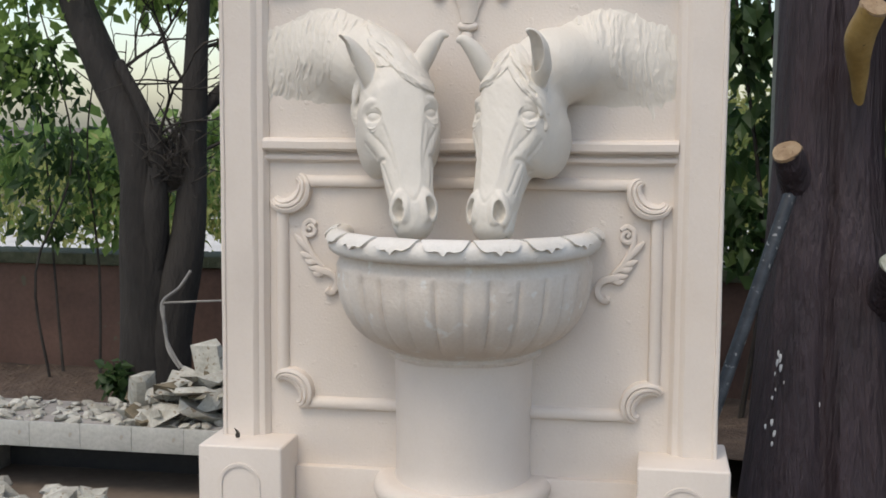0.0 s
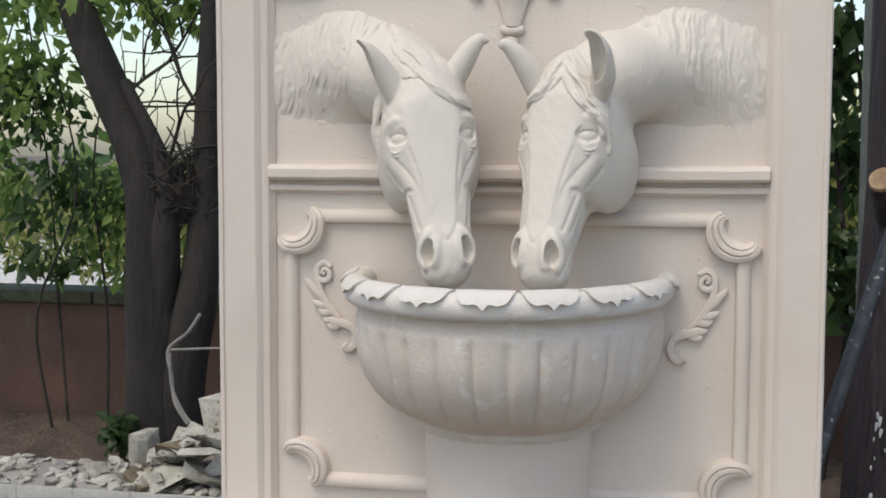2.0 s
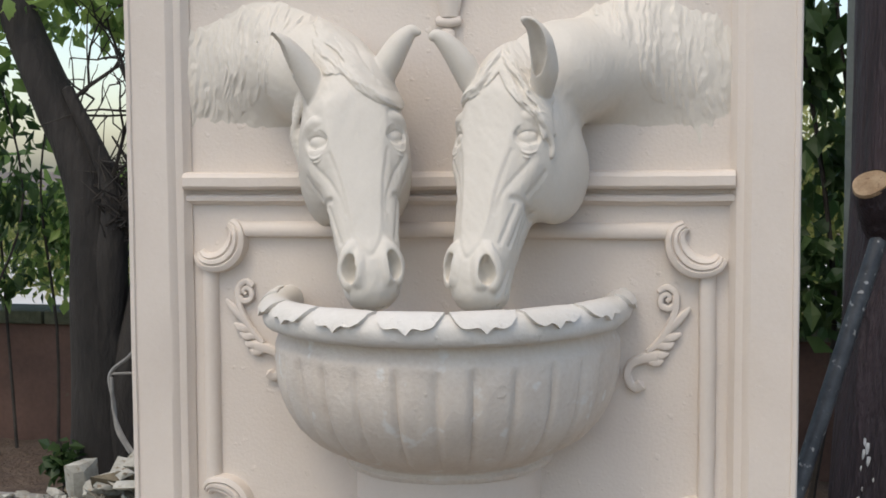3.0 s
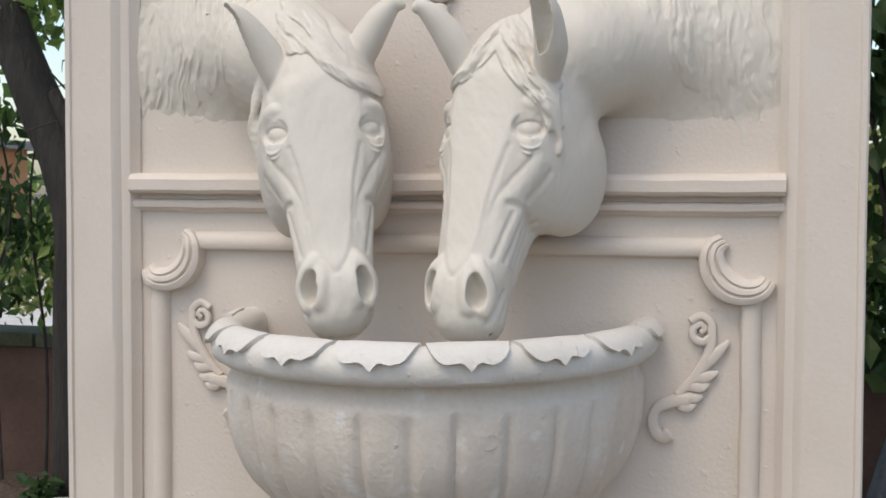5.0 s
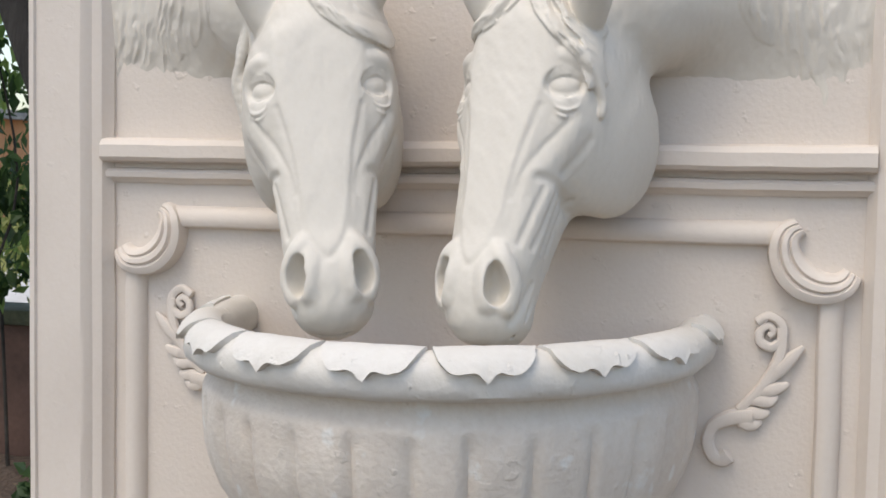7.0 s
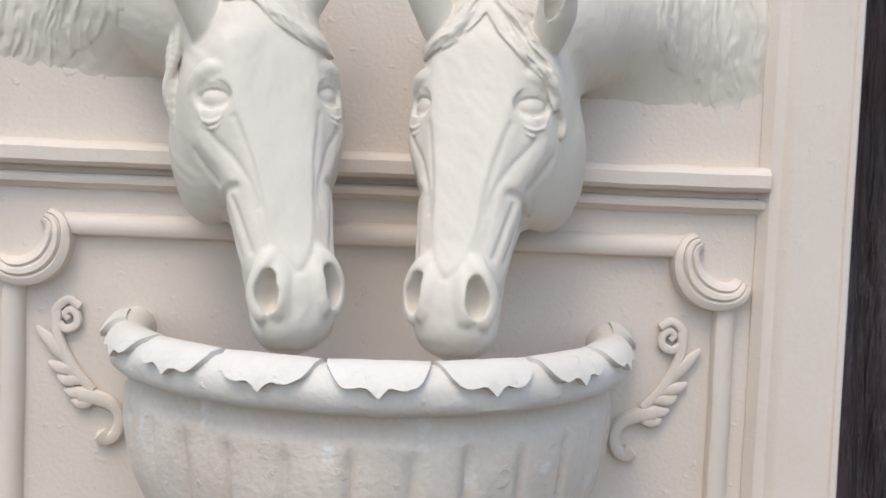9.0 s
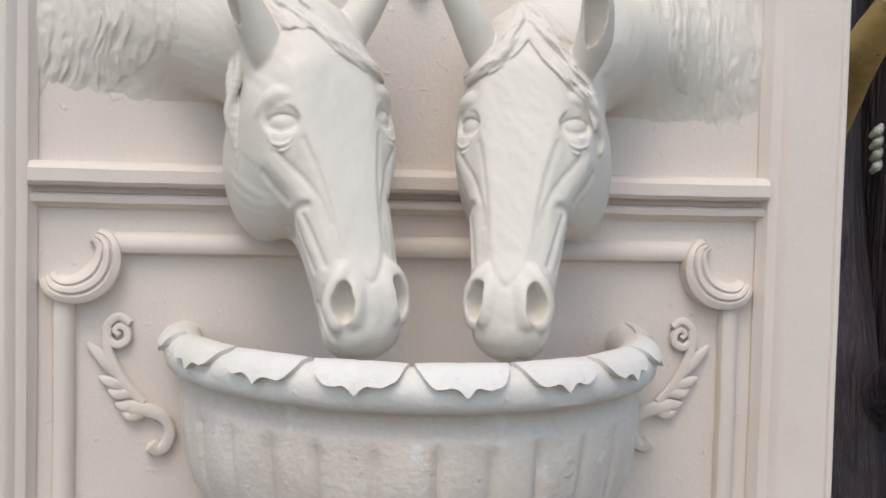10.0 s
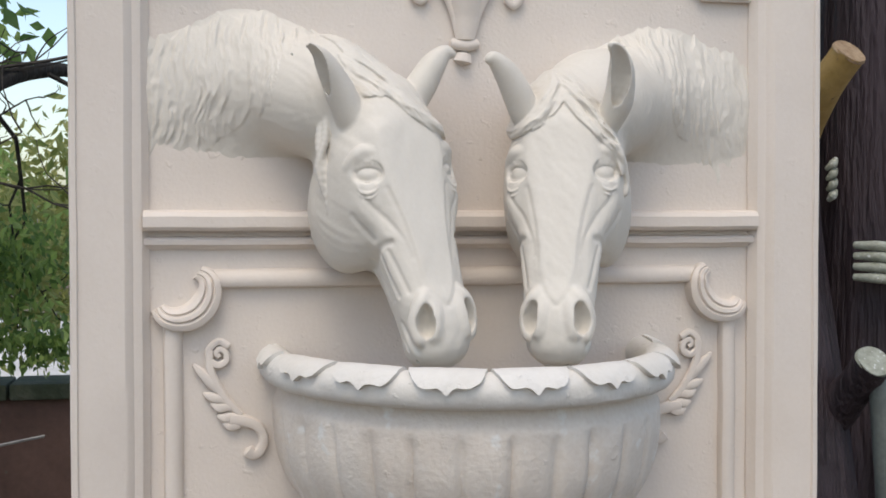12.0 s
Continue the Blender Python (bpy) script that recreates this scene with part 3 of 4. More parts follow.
def inside(X, Z, poly):
    """Signed distance to a polygon in x and z: negative inside."""
    d = np.full(X.shape, 1e9, np.float32)
    sgn = np.ones(X.shape, np.float32)
    n = len(poly)
    for i in range(n):
        (ax, az), (bx, bz) = poly[i], poly[(i + 1) % n]
        ex, ez = bx - ax, bz - az
        wx, wz = X - ax, Z - az
        t = np.clip((wx * ex + wz * ez) / (ex * ex + ez * ez), 0, 1)
        d = np.minimum(d, (wx - t * ex) ** 2 + (wz - t * ez) ** 2)
        c1, c2, c3 = Z >= az, Z < bz, ex * wz > ez * wx
        flip = (c1 & c2 & c3) | (~c1 & ~c2 & ~c3)
        sgn = np.where(flip, -sgn, sgn)
    return sgn * np.sqrt(d)


def horse(s, eye, yaw, lean, pitch, ears, neck, mane, locks, extra=(), h=0.0018):
    """A horse's head and neck out of the panel. s: -1 where the neck runs to the left. Local a: across, b: out of the face, c: up the face."""
    R = (Euler((0, 0, radians(yaw))).to_matrix() @ Euler((0, radians(lean), 0)).to_matrix() @ Euler((radians(-pitch), 0, 0)).to_matrix())
    A, B, C = R @ Vector((1, 0, 0)), R @ Vector((0, -1, 0)), R @ Vector((0, 0, 1))
    T = np.array([A, B, C]).T
    E = Vector(eye)

    def W(a, b, c):
        return np.array(E + A * a + B * b + C * c)
    x0, x1 = sorted((s * -0.02, s * 0.52))
    k = Clay((x0, -0.34, 0.90), (x1, 0.03, 1.53), h)
    # neck
    k.chain(neck[0], neck[1], 0.03, pad=0.09)
    s0, (X, Y, Z) = k.window((x0, -0.34, 1.155), (x1, 0.03, 1.53), 0)
    far = np.clip((X * s - 0.12) / 0.26, 0, 1)
    far = far * far * (3 - 2 * far)
    k.blend(s0, (0.004 - Y + (1 - far) * 0.05).astype(np.float32), 0.062, False)
    # skull, cheeks, nose and muzzle
    k.ball(W(0, -0.060, 0.050), (0.080, 0.064, 0.088), 0.03, turn=T)
    k.ball(W(0, -0.016, 0.040), (0.066, 0.040, 0.088), 0.02, turn=T)
    for m in (-1, 1):
        k.ball(W(m * 0.055, -0.110, -0.016), (0.042, 0.104, 0.094), 0.03, turn=T)
        k.ball(W(m * 0.052, -0.040, 0.002), (0.030, 0.04, 0.064), 0.025, turn=T)
    k.cone(W(0, -0.050, 0.03), W(0, -0.026, -0.20), 0.062, 0.034, 0.02)
    for m in (-1, 1):
        k.cone(W(m * 0.034, -0.004, 0.05), W(m * 0.015, -0.009, -0.218), 0.026, 0.017, 0.012)
        k.cone(W(m * 0.043, -0.034, -0.03), W(m * 0.029, -0.026, -0.19), 0.026, 0.021, 0.022)
    k.cone(W(0, 0.0, 0.05), W(0, -0.010, -0.225), 0.026, 0.018, 0.018)
    k.cone(W(0, -0.080, -0.10), W(0, -0.056, -0.225), 0.044, 0.036, 0.03)
    k.ball(W(0, -0.040, -0.226), (0.041, 0.042, 0.050), 0.02, turn=T)
    k.ball(W(0, -0.036, -0.252), (0.042, 0.036, 0.030), 0.022, turn=T)
    k.ball(W(0, -0.060, -0.250), (0.036, 0.030, 0.030), 0.012, turn=T)
    # the flat front of forehead and nose
    lo, hi = np.minimum(W(-0.12, -0.05, -0.19), W(0.12, 0.05, 0.12)) - 0.05, np.maximum(W(-0.12, -0.05, -0.19), W(0.12, 0.05, 0.12)) + 0.05
    flat = (B * 0.999 - C * 0.045).normalized()
    widths = ([-0.21, -0.185, -0.155, -0.12, -0.08, -0.05, 0.0, 0.06], [0.012, 0.021, 0.026, 0.027, 0.032, 0.039, 0.050, 0.062])
    k.shave(W(0, 0.0185, 0.0), np.array(flat), np.array(A), np.array(C), lo, hi, 0.005, widths, 0.62, 0.0012)
    for m in (-1, 1):
        def line(pts, radii, soft, cut):
            c = [W(m * a, b, z) for a, b, z in curve(pts, 5)]
            k.chain(c, taper(c, radii), soft, cut)

        def fold_in(pts, width, depth):
            k.press([W(m * a, b, z) for a, b, z in curve(pts, 4)], width, depth)
        # brow shelf over the eye
        line([(0.043, 0.004, 0.024), (0.056, 0.001, 0.031), (0.070, -0.008, 0.031), (0.081, -0.026, 0.020)], [0.004, 0.006, 0.007, 0.005], 0.008, False)
        # socket, eyeball, lids and the folds round them
        N = (A * (m * 0.60) + B * 0.80).normalized()
        H = (A * (m * 0.80) - B * 0.60 + C * 0.22).normalized()
        U = H.cross(N) * (-1 if H.cross(N).dot(C) < 0 else 1)
        O = Vector(W(m * 0.0625, -0.0075, 0.000))
        k.ball(np.array(O + N * 0.010), (0.0235, 0.0175, 0.0130), 0.004, True, np.array([H, U, N]).T)
        k.ball(np.array(O - N * 0.0055), (0.0195, 0.0150, 0.0130), 0.0006, turn=np.array([H, U, N]).T)

        def arc(a0, a1, sh, sv, out, n=15):
            pts = []
            for i in range(n):
                q = radians(a0 + (a1 - a0) * i / (n - 1))
                pts.append(np.array(O + H * (sh * math.cos(q)) + U * (sv * math.sin(q)) + N * (out * abs(math.sin(q)) - 0.004)))
            return pts
        fold = arc(-8, 190, 0.0200, 0.0128, 0.0090)
        k.chain(fold, taper(fold, [0.0022, 0.0034, 0.0040, 0.0034, 0.0020]), 0.0008)
        bag = arc(184, 356, 0.0195, 0.0120, 0.0060)
        k.chain(bag, taper(bag, [0.0018, 0.0030, 0.0030, 0.0018]), 0.0008)
        for q, (a0, a1, r) in ((1.75, (15, 170, 0.0030)), (-1.65, (205, 335, 0.0025)), (-2.25, (215, 325, 0.0023)), (-2.8, (225, 315, 0.0019))):
            bag = [k.settle(p) for p in arc(a0, a1, 0.0195 * (1.12 if q > 0 else 0.98), 0.0125 * abs(q), 0.006)]
            k.chain(bag, taper(bag, [0.0004, r, r, 0.0004]), 0.0010)
        # edge of the nose bone, running in to a point above the nostrils
        fold_in([(0.048, 0.010, -0.028), (0.042, 0.010, -0.050), (0.035, 0.010, -0.080), (0.030, 0.010, -0.120), (0.028, 0.010, -0.155), (0.019, 0.012, -0.185), (0.003, 0.012, -0.206)], 0.0040, 0.0018)
        # crest of the cheek that curls in below the eye, with the full cheek behind it
        fold_in([(0.074, -0.014, -0.030), (0.068, -0.008, -0.048), (0.055, 0.0, -0.072), (0.044, 0.003, -0.090), (0.036, 0.004, -0.108), (0.033, 0.004, -0.130)], 0.0036, 0.0021)
        fold_in([(0.078, -0.024, -0.040), (0.072, -0.018, -0.062), (0.061, -0.012, -0.082), (0.052, -0.008, -0.094)], 0.0085, -0.0016)
        fold_in([(0.086, -0.040, -0.050), (0.082, -0.034, -0.075), (0.074, -0.030, -0.092)], 0.0050, 0.0026)
        # front of the cheek, and the muscles down to the mouth
        fold_in([(0.050, -0.010, -0.101), (0.055, -0.020, -0.101), (0.060, -0.032, -0.104), (0.064, -0.056, -0.114), (0.062, -0.084, -0.130)], 0.0048, 0.0042)
        for b0 in (-0.012, -0.030, -0.048, -0.066):
            fold_in([(0.056, b0 - 0.004, -0.112), (0.050, b0, -0.140), (0.046, b0 + 0.006, -0.175)], 0.0036, 0.0034)
        fold_in([(0.040, 0.004, -0.112), (0.036, 0.004, -0.145), (0.032, 0.006, -0.172)], 0.0050, 0.0010)
        # nostril: a thin raised edge round a deep drop-shaped hole
        line([(0.024, 0.002, -0.182), (0.034, 0.003, -0.194), (0.0420, -0.004, -0.208), (0.045, -0.012, -0.224), (0.041, -0.014, -0.246)], [0.004, 0.0056, 0.0058, 0.0056, 0.005], 0.009, False)
        line([(0.020, 0.003, -0.196), (0.022, 0.005, -0.218), (0.025, -0.001, -0.244)], [0.004, 0.0055, 0.005], 0.012, False)
        tn = np.array(R @ Euler((0, radians(m * -10), radians(m * 36))).to_matrix())
        tn = np.stack([tn[:, 0], -tn[:, 1], tn[:, 2]], 1)
        k.ball(W(m * 0.0375, 0.006, -0.226), (0.0135, 0.026, 0.0205), 0.0016, True, tn)
        k.ball(W(m * 0.0345, 0.008, -0.214), (0.0095, 0.022, 0.0150), 0.003, True, tn)
        # mouth and lip creases
        k.chain([W(m * 0.052, -0.056, -0.200), W(m * 0.047, -0.050, -0.235), W(m * 0.034, -0.040, -0.266), W(m * 0.012, -0.032, -0.281), W(0, -0.031, -0.284)], [0.003, 0.0028, 0.0025, 0.002, 0.002], 0.004, True)
        fold_in([(0.050, -0.040, -0.212), (0.048, -0.034, -0.235), (0.040, -0.026, -0.256)], 0.0040, 0.0030)
    # tooling and small lumps of the hand-worked surface
    near = np.argwhere(np.abs(k.F) < 0.006)
    at = k.lo + k.h * near
    X, Y, Z = at.T
    k.F[tuple(near.T)] += (0.0005 * lumps(X * 60 + Y * 35, Z * 40 - Y * 26, 5) + 0.0004 * lumps(X * 170 + Y * 110, Z * 110 - Y * 50, 6)).astype(np.float32)
    bare = k.F.copy()
    # ears
    for pts, wide, hollow in ears:
        c = [np.array(p) for p in curve(pts, 4)]
        k.chain(c, taper(c, wide), 0.005)
        if hollow is not None:
            o = np.array(hollow)
            q = c[len(c) // 5:-2]
            k.chain([p + o for p in q], taper(q, [0.007, 0.0135, 0.0115, 0.004]), 0.003, True)
    for pts, radii in extra:
        c = [np.array(p) for p in curve(pts, 5)]
        k.chain(c, taper(c, radii), 0.003)
    # mane and forelock: strands laid over what is there
    for poly, flow, freq, thick, jag in mane + locks:
        px, pz = zip(*poly)
        sl = k.window((min(px), -0.34, min(pz)), (max(px), 0.03, max(pz)), 0.02)[0]
        cell = np.argwhere(np.abs(bare[sl]) < 0.045) + np.array([c.start for c in sl])
        X, Y, Z = (k.lo + k.h * cell).T
        cell = tuple(cell.T)
        u = X * flow[0] + Z * flow[1] + 0.006 * lumps(X * 22, Z * 22, 3) + 0.002 * lumps(X * 80, Z * 60, 8)
        v = Z * flow[0] - X * flow[1]
        strands = 0.9 * lumps(u * freq, v * freq * 0.11, 11) + 0.55 * lumps(u * freq * 2.3, v * freq * 0.3, 12) + 0.3 * lumps(u * freq * 4.1, v * freq * 0.9, 13)
        cut = np.clip(lumps(u * freq * 0.7 + 9, v * freq * 0.09, 14) - 0.35, 0, 1)
        reg = inside(X, Z, poly) + jag * (lumps(u * freq * 0.55, v * 3, 15) + 0.6 * lumps(u * freq * 1.4, v * 6, 16))
        edge = np.clip(-reg / 0.018, 0, 1)
        thin = 1 - 0.6 * np.clip((np.abs(X) - 0.27) / 0.15, 0, 1)
        ground = np.minimum(bare[cell], 0.002 - Y) if thick < 0.005 else bare[cell]
        shell = ground - thick * thin * (0.35 + 0.65 * edge) - flow[2] * (0.45 + 0.55 * thin) * (strands - 2.2 * cut) * (0.3 + 0.7 * edge)
        k.blend(cell, np.maximum(shell, reg).astype(np.float32), 0.0022, False)
    # cut off inside the panel and at the pilaster
    s2, (X, Y, Z) = k.window(k.lo, k.lo + k.h * k.n, 0)
    k.F = np.maximum(k.F, np.maximum(Y - 0.012, X * s - 0.4945)).astype(np.float32)
    v, q = k.skin()
    return raw("horse_head", v, q.tolist(), CAST, fountain, "pale cast horse head bowed over the basin")


def build_horses():
    # the horse whose neck runs to the left
    horse(-1, (-0.118, -0.186, 1.240), 20.0, -4.5, 19.5,
          [([(-0.195, -0.150, 1.312), (-0.213, -0.160, 1.350), (-0.234, -0.176, 1.385), (-0.252, -0.188, 1.404), (-0.274, -0.196, 1.408), (-0.286, -0.198, 1.402)], [0.021, 0.021, 0.016, 0.010, 0.006, 0.003], (-0.013, -0.008, 0.0)),
           ([(-0.105, -0.095, 1.335), (-0.084, -0.096, 1.372), (-0.066, -0.094, 1.402), (-0.048, -0.090, 1.422), (-0.034, -0.090, 1.420)], [0.022, 0.022, 0.018, 0.010, 0.004], None)],
          ([(-0.150, -0.090, 1.320), (-0.215, -0.048, 1.350), (-0.31, 0.054, 1.382), (-0.53, 0.130, 1.36)], [0.074, 0.086, 0.094, 0.090]),
          [([(-0.50, 1.436), (-0.44, 1.460), (-0.371, 1.482), (-0.316, 1.490), (-0.265, 1.474), (-0.225, 1.452), (-0.262, 1.430), (-0.285, 1.400), (-0.298, 1.372), (-0.325, 1.352), (-0.35, 1.318), (-0.372, 1.292), (-0.405, 1.276), (-0.43, 1.258), (-0.47, 1.272), (-0.50, 1.262)], (0.99, -0.10, 0.0046), 110, 0.0035, 0.015)],
          [([(-0.245, 1.47), (-0.20, 1.445), (-0.150, 1.405), (-0.105, 1.352), (-0.058, 1.310), (-0.055, 1.292), (-0.085, 1.300), (-0.120, 1.318), (-0.142, 1.345), (-0.185, 1.346), (-0.205, 1.372), (-0.205, 1.415)], (0.62, 0.78, 0.0038), 120, 0.0085, 0.006)],
          [([(-0.222, -0.125, 1.335), (-0.240, -0.128, 1.290), (-0.236, -0.138, 1.240), (-0.230, -0.140, 1.180)], [0.006, 0.007, 0.006, 0.002]), ([(-0.230, -0.13, 1.325), (-0.234, -0.140, 1.285), (-0.244, -0.138, 1.245), (-0.236, -0.138, 1.205)], [0.004, 0.005, 0.005, 0.002])])
    # the horse whose neck runs to the right
    horse(1, (0.108, -0.184, 1.240), -23.0, -0.5, 18.5,
          [([(0.070, -0.130, 1.325), (0.052, -0.140, 1.360), (0.031, -0.150, 1.390), (0.013, -0.158, 1.406), (0.004, -0.160, 1.404)], [0.022, 0.021, 0.016, 0.009, 0.004], None),
           ([(0.184, -0.165, 1.308), (0.194, -0.190, 1.345), (0.191, -0.212, 1.385), (0.180, -0.228, 1.410), (0.166, -0.236, 1.420)], [0.018, 0.021, 0.018, 0.010, 0.004], (-0.006, -0.015, 0.002))],
          ([(0.140, -0.090, 1.320), (0.205, -0.046, 1.348), (0.30, 0.048, 1.374), (0.53, 0.130, 1.34)], [0.074, 0.084, 0.092, 0.090]),
          [([(0.240, 1.462), (0.30, 1.485), (0.342, 1.482), (0.412, 1.472), (0.467, 1.452), (0.50, 1.43), (0.50, 1.225), (0.467, 1.222), (0.449, 1.210), (0.42, 1.222), (0.402, 1.238), (0.39, 1.285), (0.352, 1.315), (0.334, 1.335), (0.330, 1.375), (0.318, 1.405), (0.300, 1.430), (0.262, 1.448)], (0.99, 0.10, 0.0040), 110, 0.003, 0.013)],
          [([(0.118, 1.402), (0.130, 1.375), (0.118, 1.340), (0.088, 1.308), (0.045, 1.280), (0.033, 1.292), (0.052, 1.330), (0.085, 1.375)], (0.75, -0.65, 0.0036), 130, 0.0095, 0.005),
           ([(0.112, 1.402), (0.140, 1.40), (0.180, 1.35), (0.203, 1.30), (0.209, 1.245), (0.194, 1.235), (0.184, 1.268), (0.158, 1.292), (0.132, 1.318), (0.118, 1.352)], (0.80, 0.60, 0.0045), 150, 0.0105, 0.004)],
          [([(0.186, -0.205, 1.275), (0.200, -0.196, 1.245), (0.207, -0.190, 1.225), (0.206, -0.190, 1.208)], [0.006, 0.0055, 0.004, 0.004])])


build_panel()
build_ornaments()
build_basin()
build_horses()


# ---------------------------------------------------------------- ground, wall, bench
def grid_sheet(name, x0, x1, y0, y1, nx, ny, z, rough, material, label, category):
    vs, fs = [], []
    for j in range(ny + 1):
        for i in range(nx + 1):
            x, y = x0 + (x1 - x0) * i / nx, y0 + (y1 - y0) * j / ny
            vs.append((x, y, z + rough * (noise.noise(Vector((x * 2.3, y * 2.3, 0))) + 0.5 * noise.noise(Vector((x * 9, y * 9, 5))))))
    for j in range(ny):
        for i in range(nx):
            a = j * (nx + 1) + i
            fs.append((a, a + 1, a + nx + 2, a + nx + 1))
    return tagged(raw(name, vs, fs, material), label, category, kind="structure")


grid_sheet("ground", -400, 400, -400, 400, 40, 40, -0.01, 0.0, PALE, "pale dusty ground reaching to the horizon", "ground")
grid_sheet("road", -60, 60, 3.0, 13, 30, 6, 0.0, 0.0, ROAD, "pale bright road beyond the garden wall", "road")
grid_sheet("soil_bed", -5, 4, 1.12, 2.12, 150, 24, 0.13, 0.035, SOIL, "dark bare garden soil behind the bench", "soil")
wall = tagged(part("garden_wall", box(bmesh.new(), -7, 6, 2.1, 2.26, -0.05, 0.6, 0.01), REDWALL), "low red-brown rendered garden wall with mossy top", "wall", kind="structure")
bm = bmesh.new()
for i in range(26):
    x = -7 + i * 0.5
    box(bm, x + 0.004, x + 0.496, 2.07, 2.29, 0.6, 0.652 + 0.006 * noise.noise(Vector((i, 0, 0))), 0.008)
part("coping", bm, MOSS, wall)


def build_bench():
    ob = thing("masonry_bench", "low masonry bench edged with pale tiles, strewn with rubble", "bench", kind="")
    part("seat_slab", box(bmesh.new(), -3.4, -0.64, 0.806, 1.13, 0.15, 0.224, 0.004), CONCRETE, ob)
    for x in (-3.0, -1.93, -0.75):
        part("pier", box(bmesh.new(), x - 0.11, x + 0.11, 0.86, 1.1, -0.02, 0.15, 0.006), CONCRETE, ob)
    # added sheet, coloured as the deep shade beneath the slab
    part("shade_backing", box(bmesh.new(), -3.4, -0.64, 1.1, 1.12, -0.02, 0.15), BENCHSHADE, ob)
    bm = box(bmesh.new(), -0.0894, 0.0894, -0.006, 0.006, -0.042, 0.042, 0.0015)
    first = None
    for i in range(15):
        x = -3.29 + i * 0.18
        if first is None:
            first = part("tile", bm, TILE, ob)
            o = first
        else:
            o = new("tile", first.data)
            o.parent = ob
        o.location = (x, 0.8 + 0.002 * noise.noise(Vector((i, 7, 0))), 0.188)
        o.rotation_euler = (radians(1.2 * noise.noise(Vector((i * 3.3, 1, 0)))), 0, radians(0.8 * noise.noise(Vector((i * 3.1, 4, 0)))))


build_bench()


def chunk(bm, at, size, rnd, flat=0.5):
    """A broken lump with flat facets."""
    r = bmesh.ops.create_icosphere(bm, subdivisions=1, radius=1)
    m = Matrix.LocRotScale(at, Euler((rnd.uniform(-0.5, 0.5), rnd.uniform(-0.5, 0.5), rnd.uniform(0, 6.3))), (size * rnd.uniform(0.7, 1.3), size * rnd.uniform(0.6, 1.1), size * flat * rnd.uniform(0.6, 1.3)))
    for v in r["verts"]:
        v.co *= rnd.uniform(0.72, 1.12)
        v.co = m @ v.co


def slab(bm, at, size, rnd, flat=0.5):
    """A broken angular piece: the hull of a few points in a flat block."""
    m = Matrix.LocRotScale(at, Euler((rnd.uniform(-0.45, 0.45), rnd.uniform(-0.45, 0.45), rnd.uniform(0, 6.3))), (size * rnd.uniform(0.8, 1.3), size * rnd.uniform(0.6, 1.1), size * flat * rnd.uniform(0.7, 1.2)))
    vs = []
    for i in range(13):
        p = Vector((rnd.uniform(-1, 1), rnd.uniform(-1, 1), rnd.choice((-1, 1)) * rnd.uniform(0.7, 1)))
        vs.append(bm.verts.new(m @ p))
    r = bmesh.ops.convex_hull(bm, input=vs)
    bmesh.ops.delete(bm, geom=list({v for v in r["geom_interior"] + r["geom_unused"] if isinstance(v, bmesh.types.BMVert)}), context="VERTS")


def build_rubble():
    rnd = random.Random(4)
    heap = thing("rubble_heap", "heap of broken pale plaster shards lying on the bench", "rubble", kind="")
    big = [((-1.255, 0.98, 0.315), 0.085, 1.1), ((-1.02, 1.07, 0.385), 0.085, 1.0), ((-1.10, 1.05, 0.34), 0.11, 0.3), ((-1.0, 1.0, 0.35), 0.10, 0.25), ((-1.14, 0.96, 0.34), 0.08, 0.22), ((-0.90, 1.03, 0.31), 0.10, 0.35), ((-1.12, 0.99, 0.30), 0.085, 0.45), ((-0.98, 0.95, 0.30), 0.09, 0.4), ((-1.20, 0.90, 0.255), 0.09, 0.3), ((-1.02, 0.9, 0.262), 0.085, 0.32)]
    for at, size, fl in big:
        bm = bmesh.new()
        slab(bm, at, size, rnd, fl)
        part("shard", bm, RUBBLE, heap, smooth=20)
    for i in range(70):
        u = rnd.random()
        x = rnd.gauss(-1.09, 0.13)
        x = min(-0.72, max(-1.4, x))
        y = rnd.uniform(0.84, 1.10)
        hgt = max(0, 0.15 * (1 - abs(x + 1.05) / 0.3)) * rnd.random()
        bm = bmesh.new()
        slab(bm, (x, y, 0.234 + hgt), rnd.uniform(0.025, 0.075), rnd, rnd.uniform(0.12, 0.35))
        part("shard", bm, LITTER if i % 4 == 0 else RUBBLE, heap, smooth=20)
    crumbs = bmesh.new()
    for i in range(420):
        x = rnd.uniform(-2.6, -0.68)
        y = rnd.uniform(0.82, 1.12)
        sz = rnd.choice((0.008, 0.012, 0.018, 0.03))
        chunk(crumbs, (x, y, 0.226 + sz * 0.2), sz, rnd, 0.4)
    tagged(part("plaster_crumbs", crumbs, RUBBLE, None, smooth=20), "small pale plaster crumbs scattered along the bench", "rubble", kind="stuff")
    low = bmesh.new()
    for i in range(30):
        chunk(low, (rnd.uniform(-1.75, -1.2), rnd.uniform(0.5, 0.75), 0.01 + rnd.uniform(0, 0.03)), rnd.uniform(0.03, 0.07), rnd, 0.6)
    tagged(part("fallen_rubble", low, RUBBLE, None, smooth=20), "pale broken rubble lying on the ground before the bench", "rubble", kind="stuff")


build_rubble()


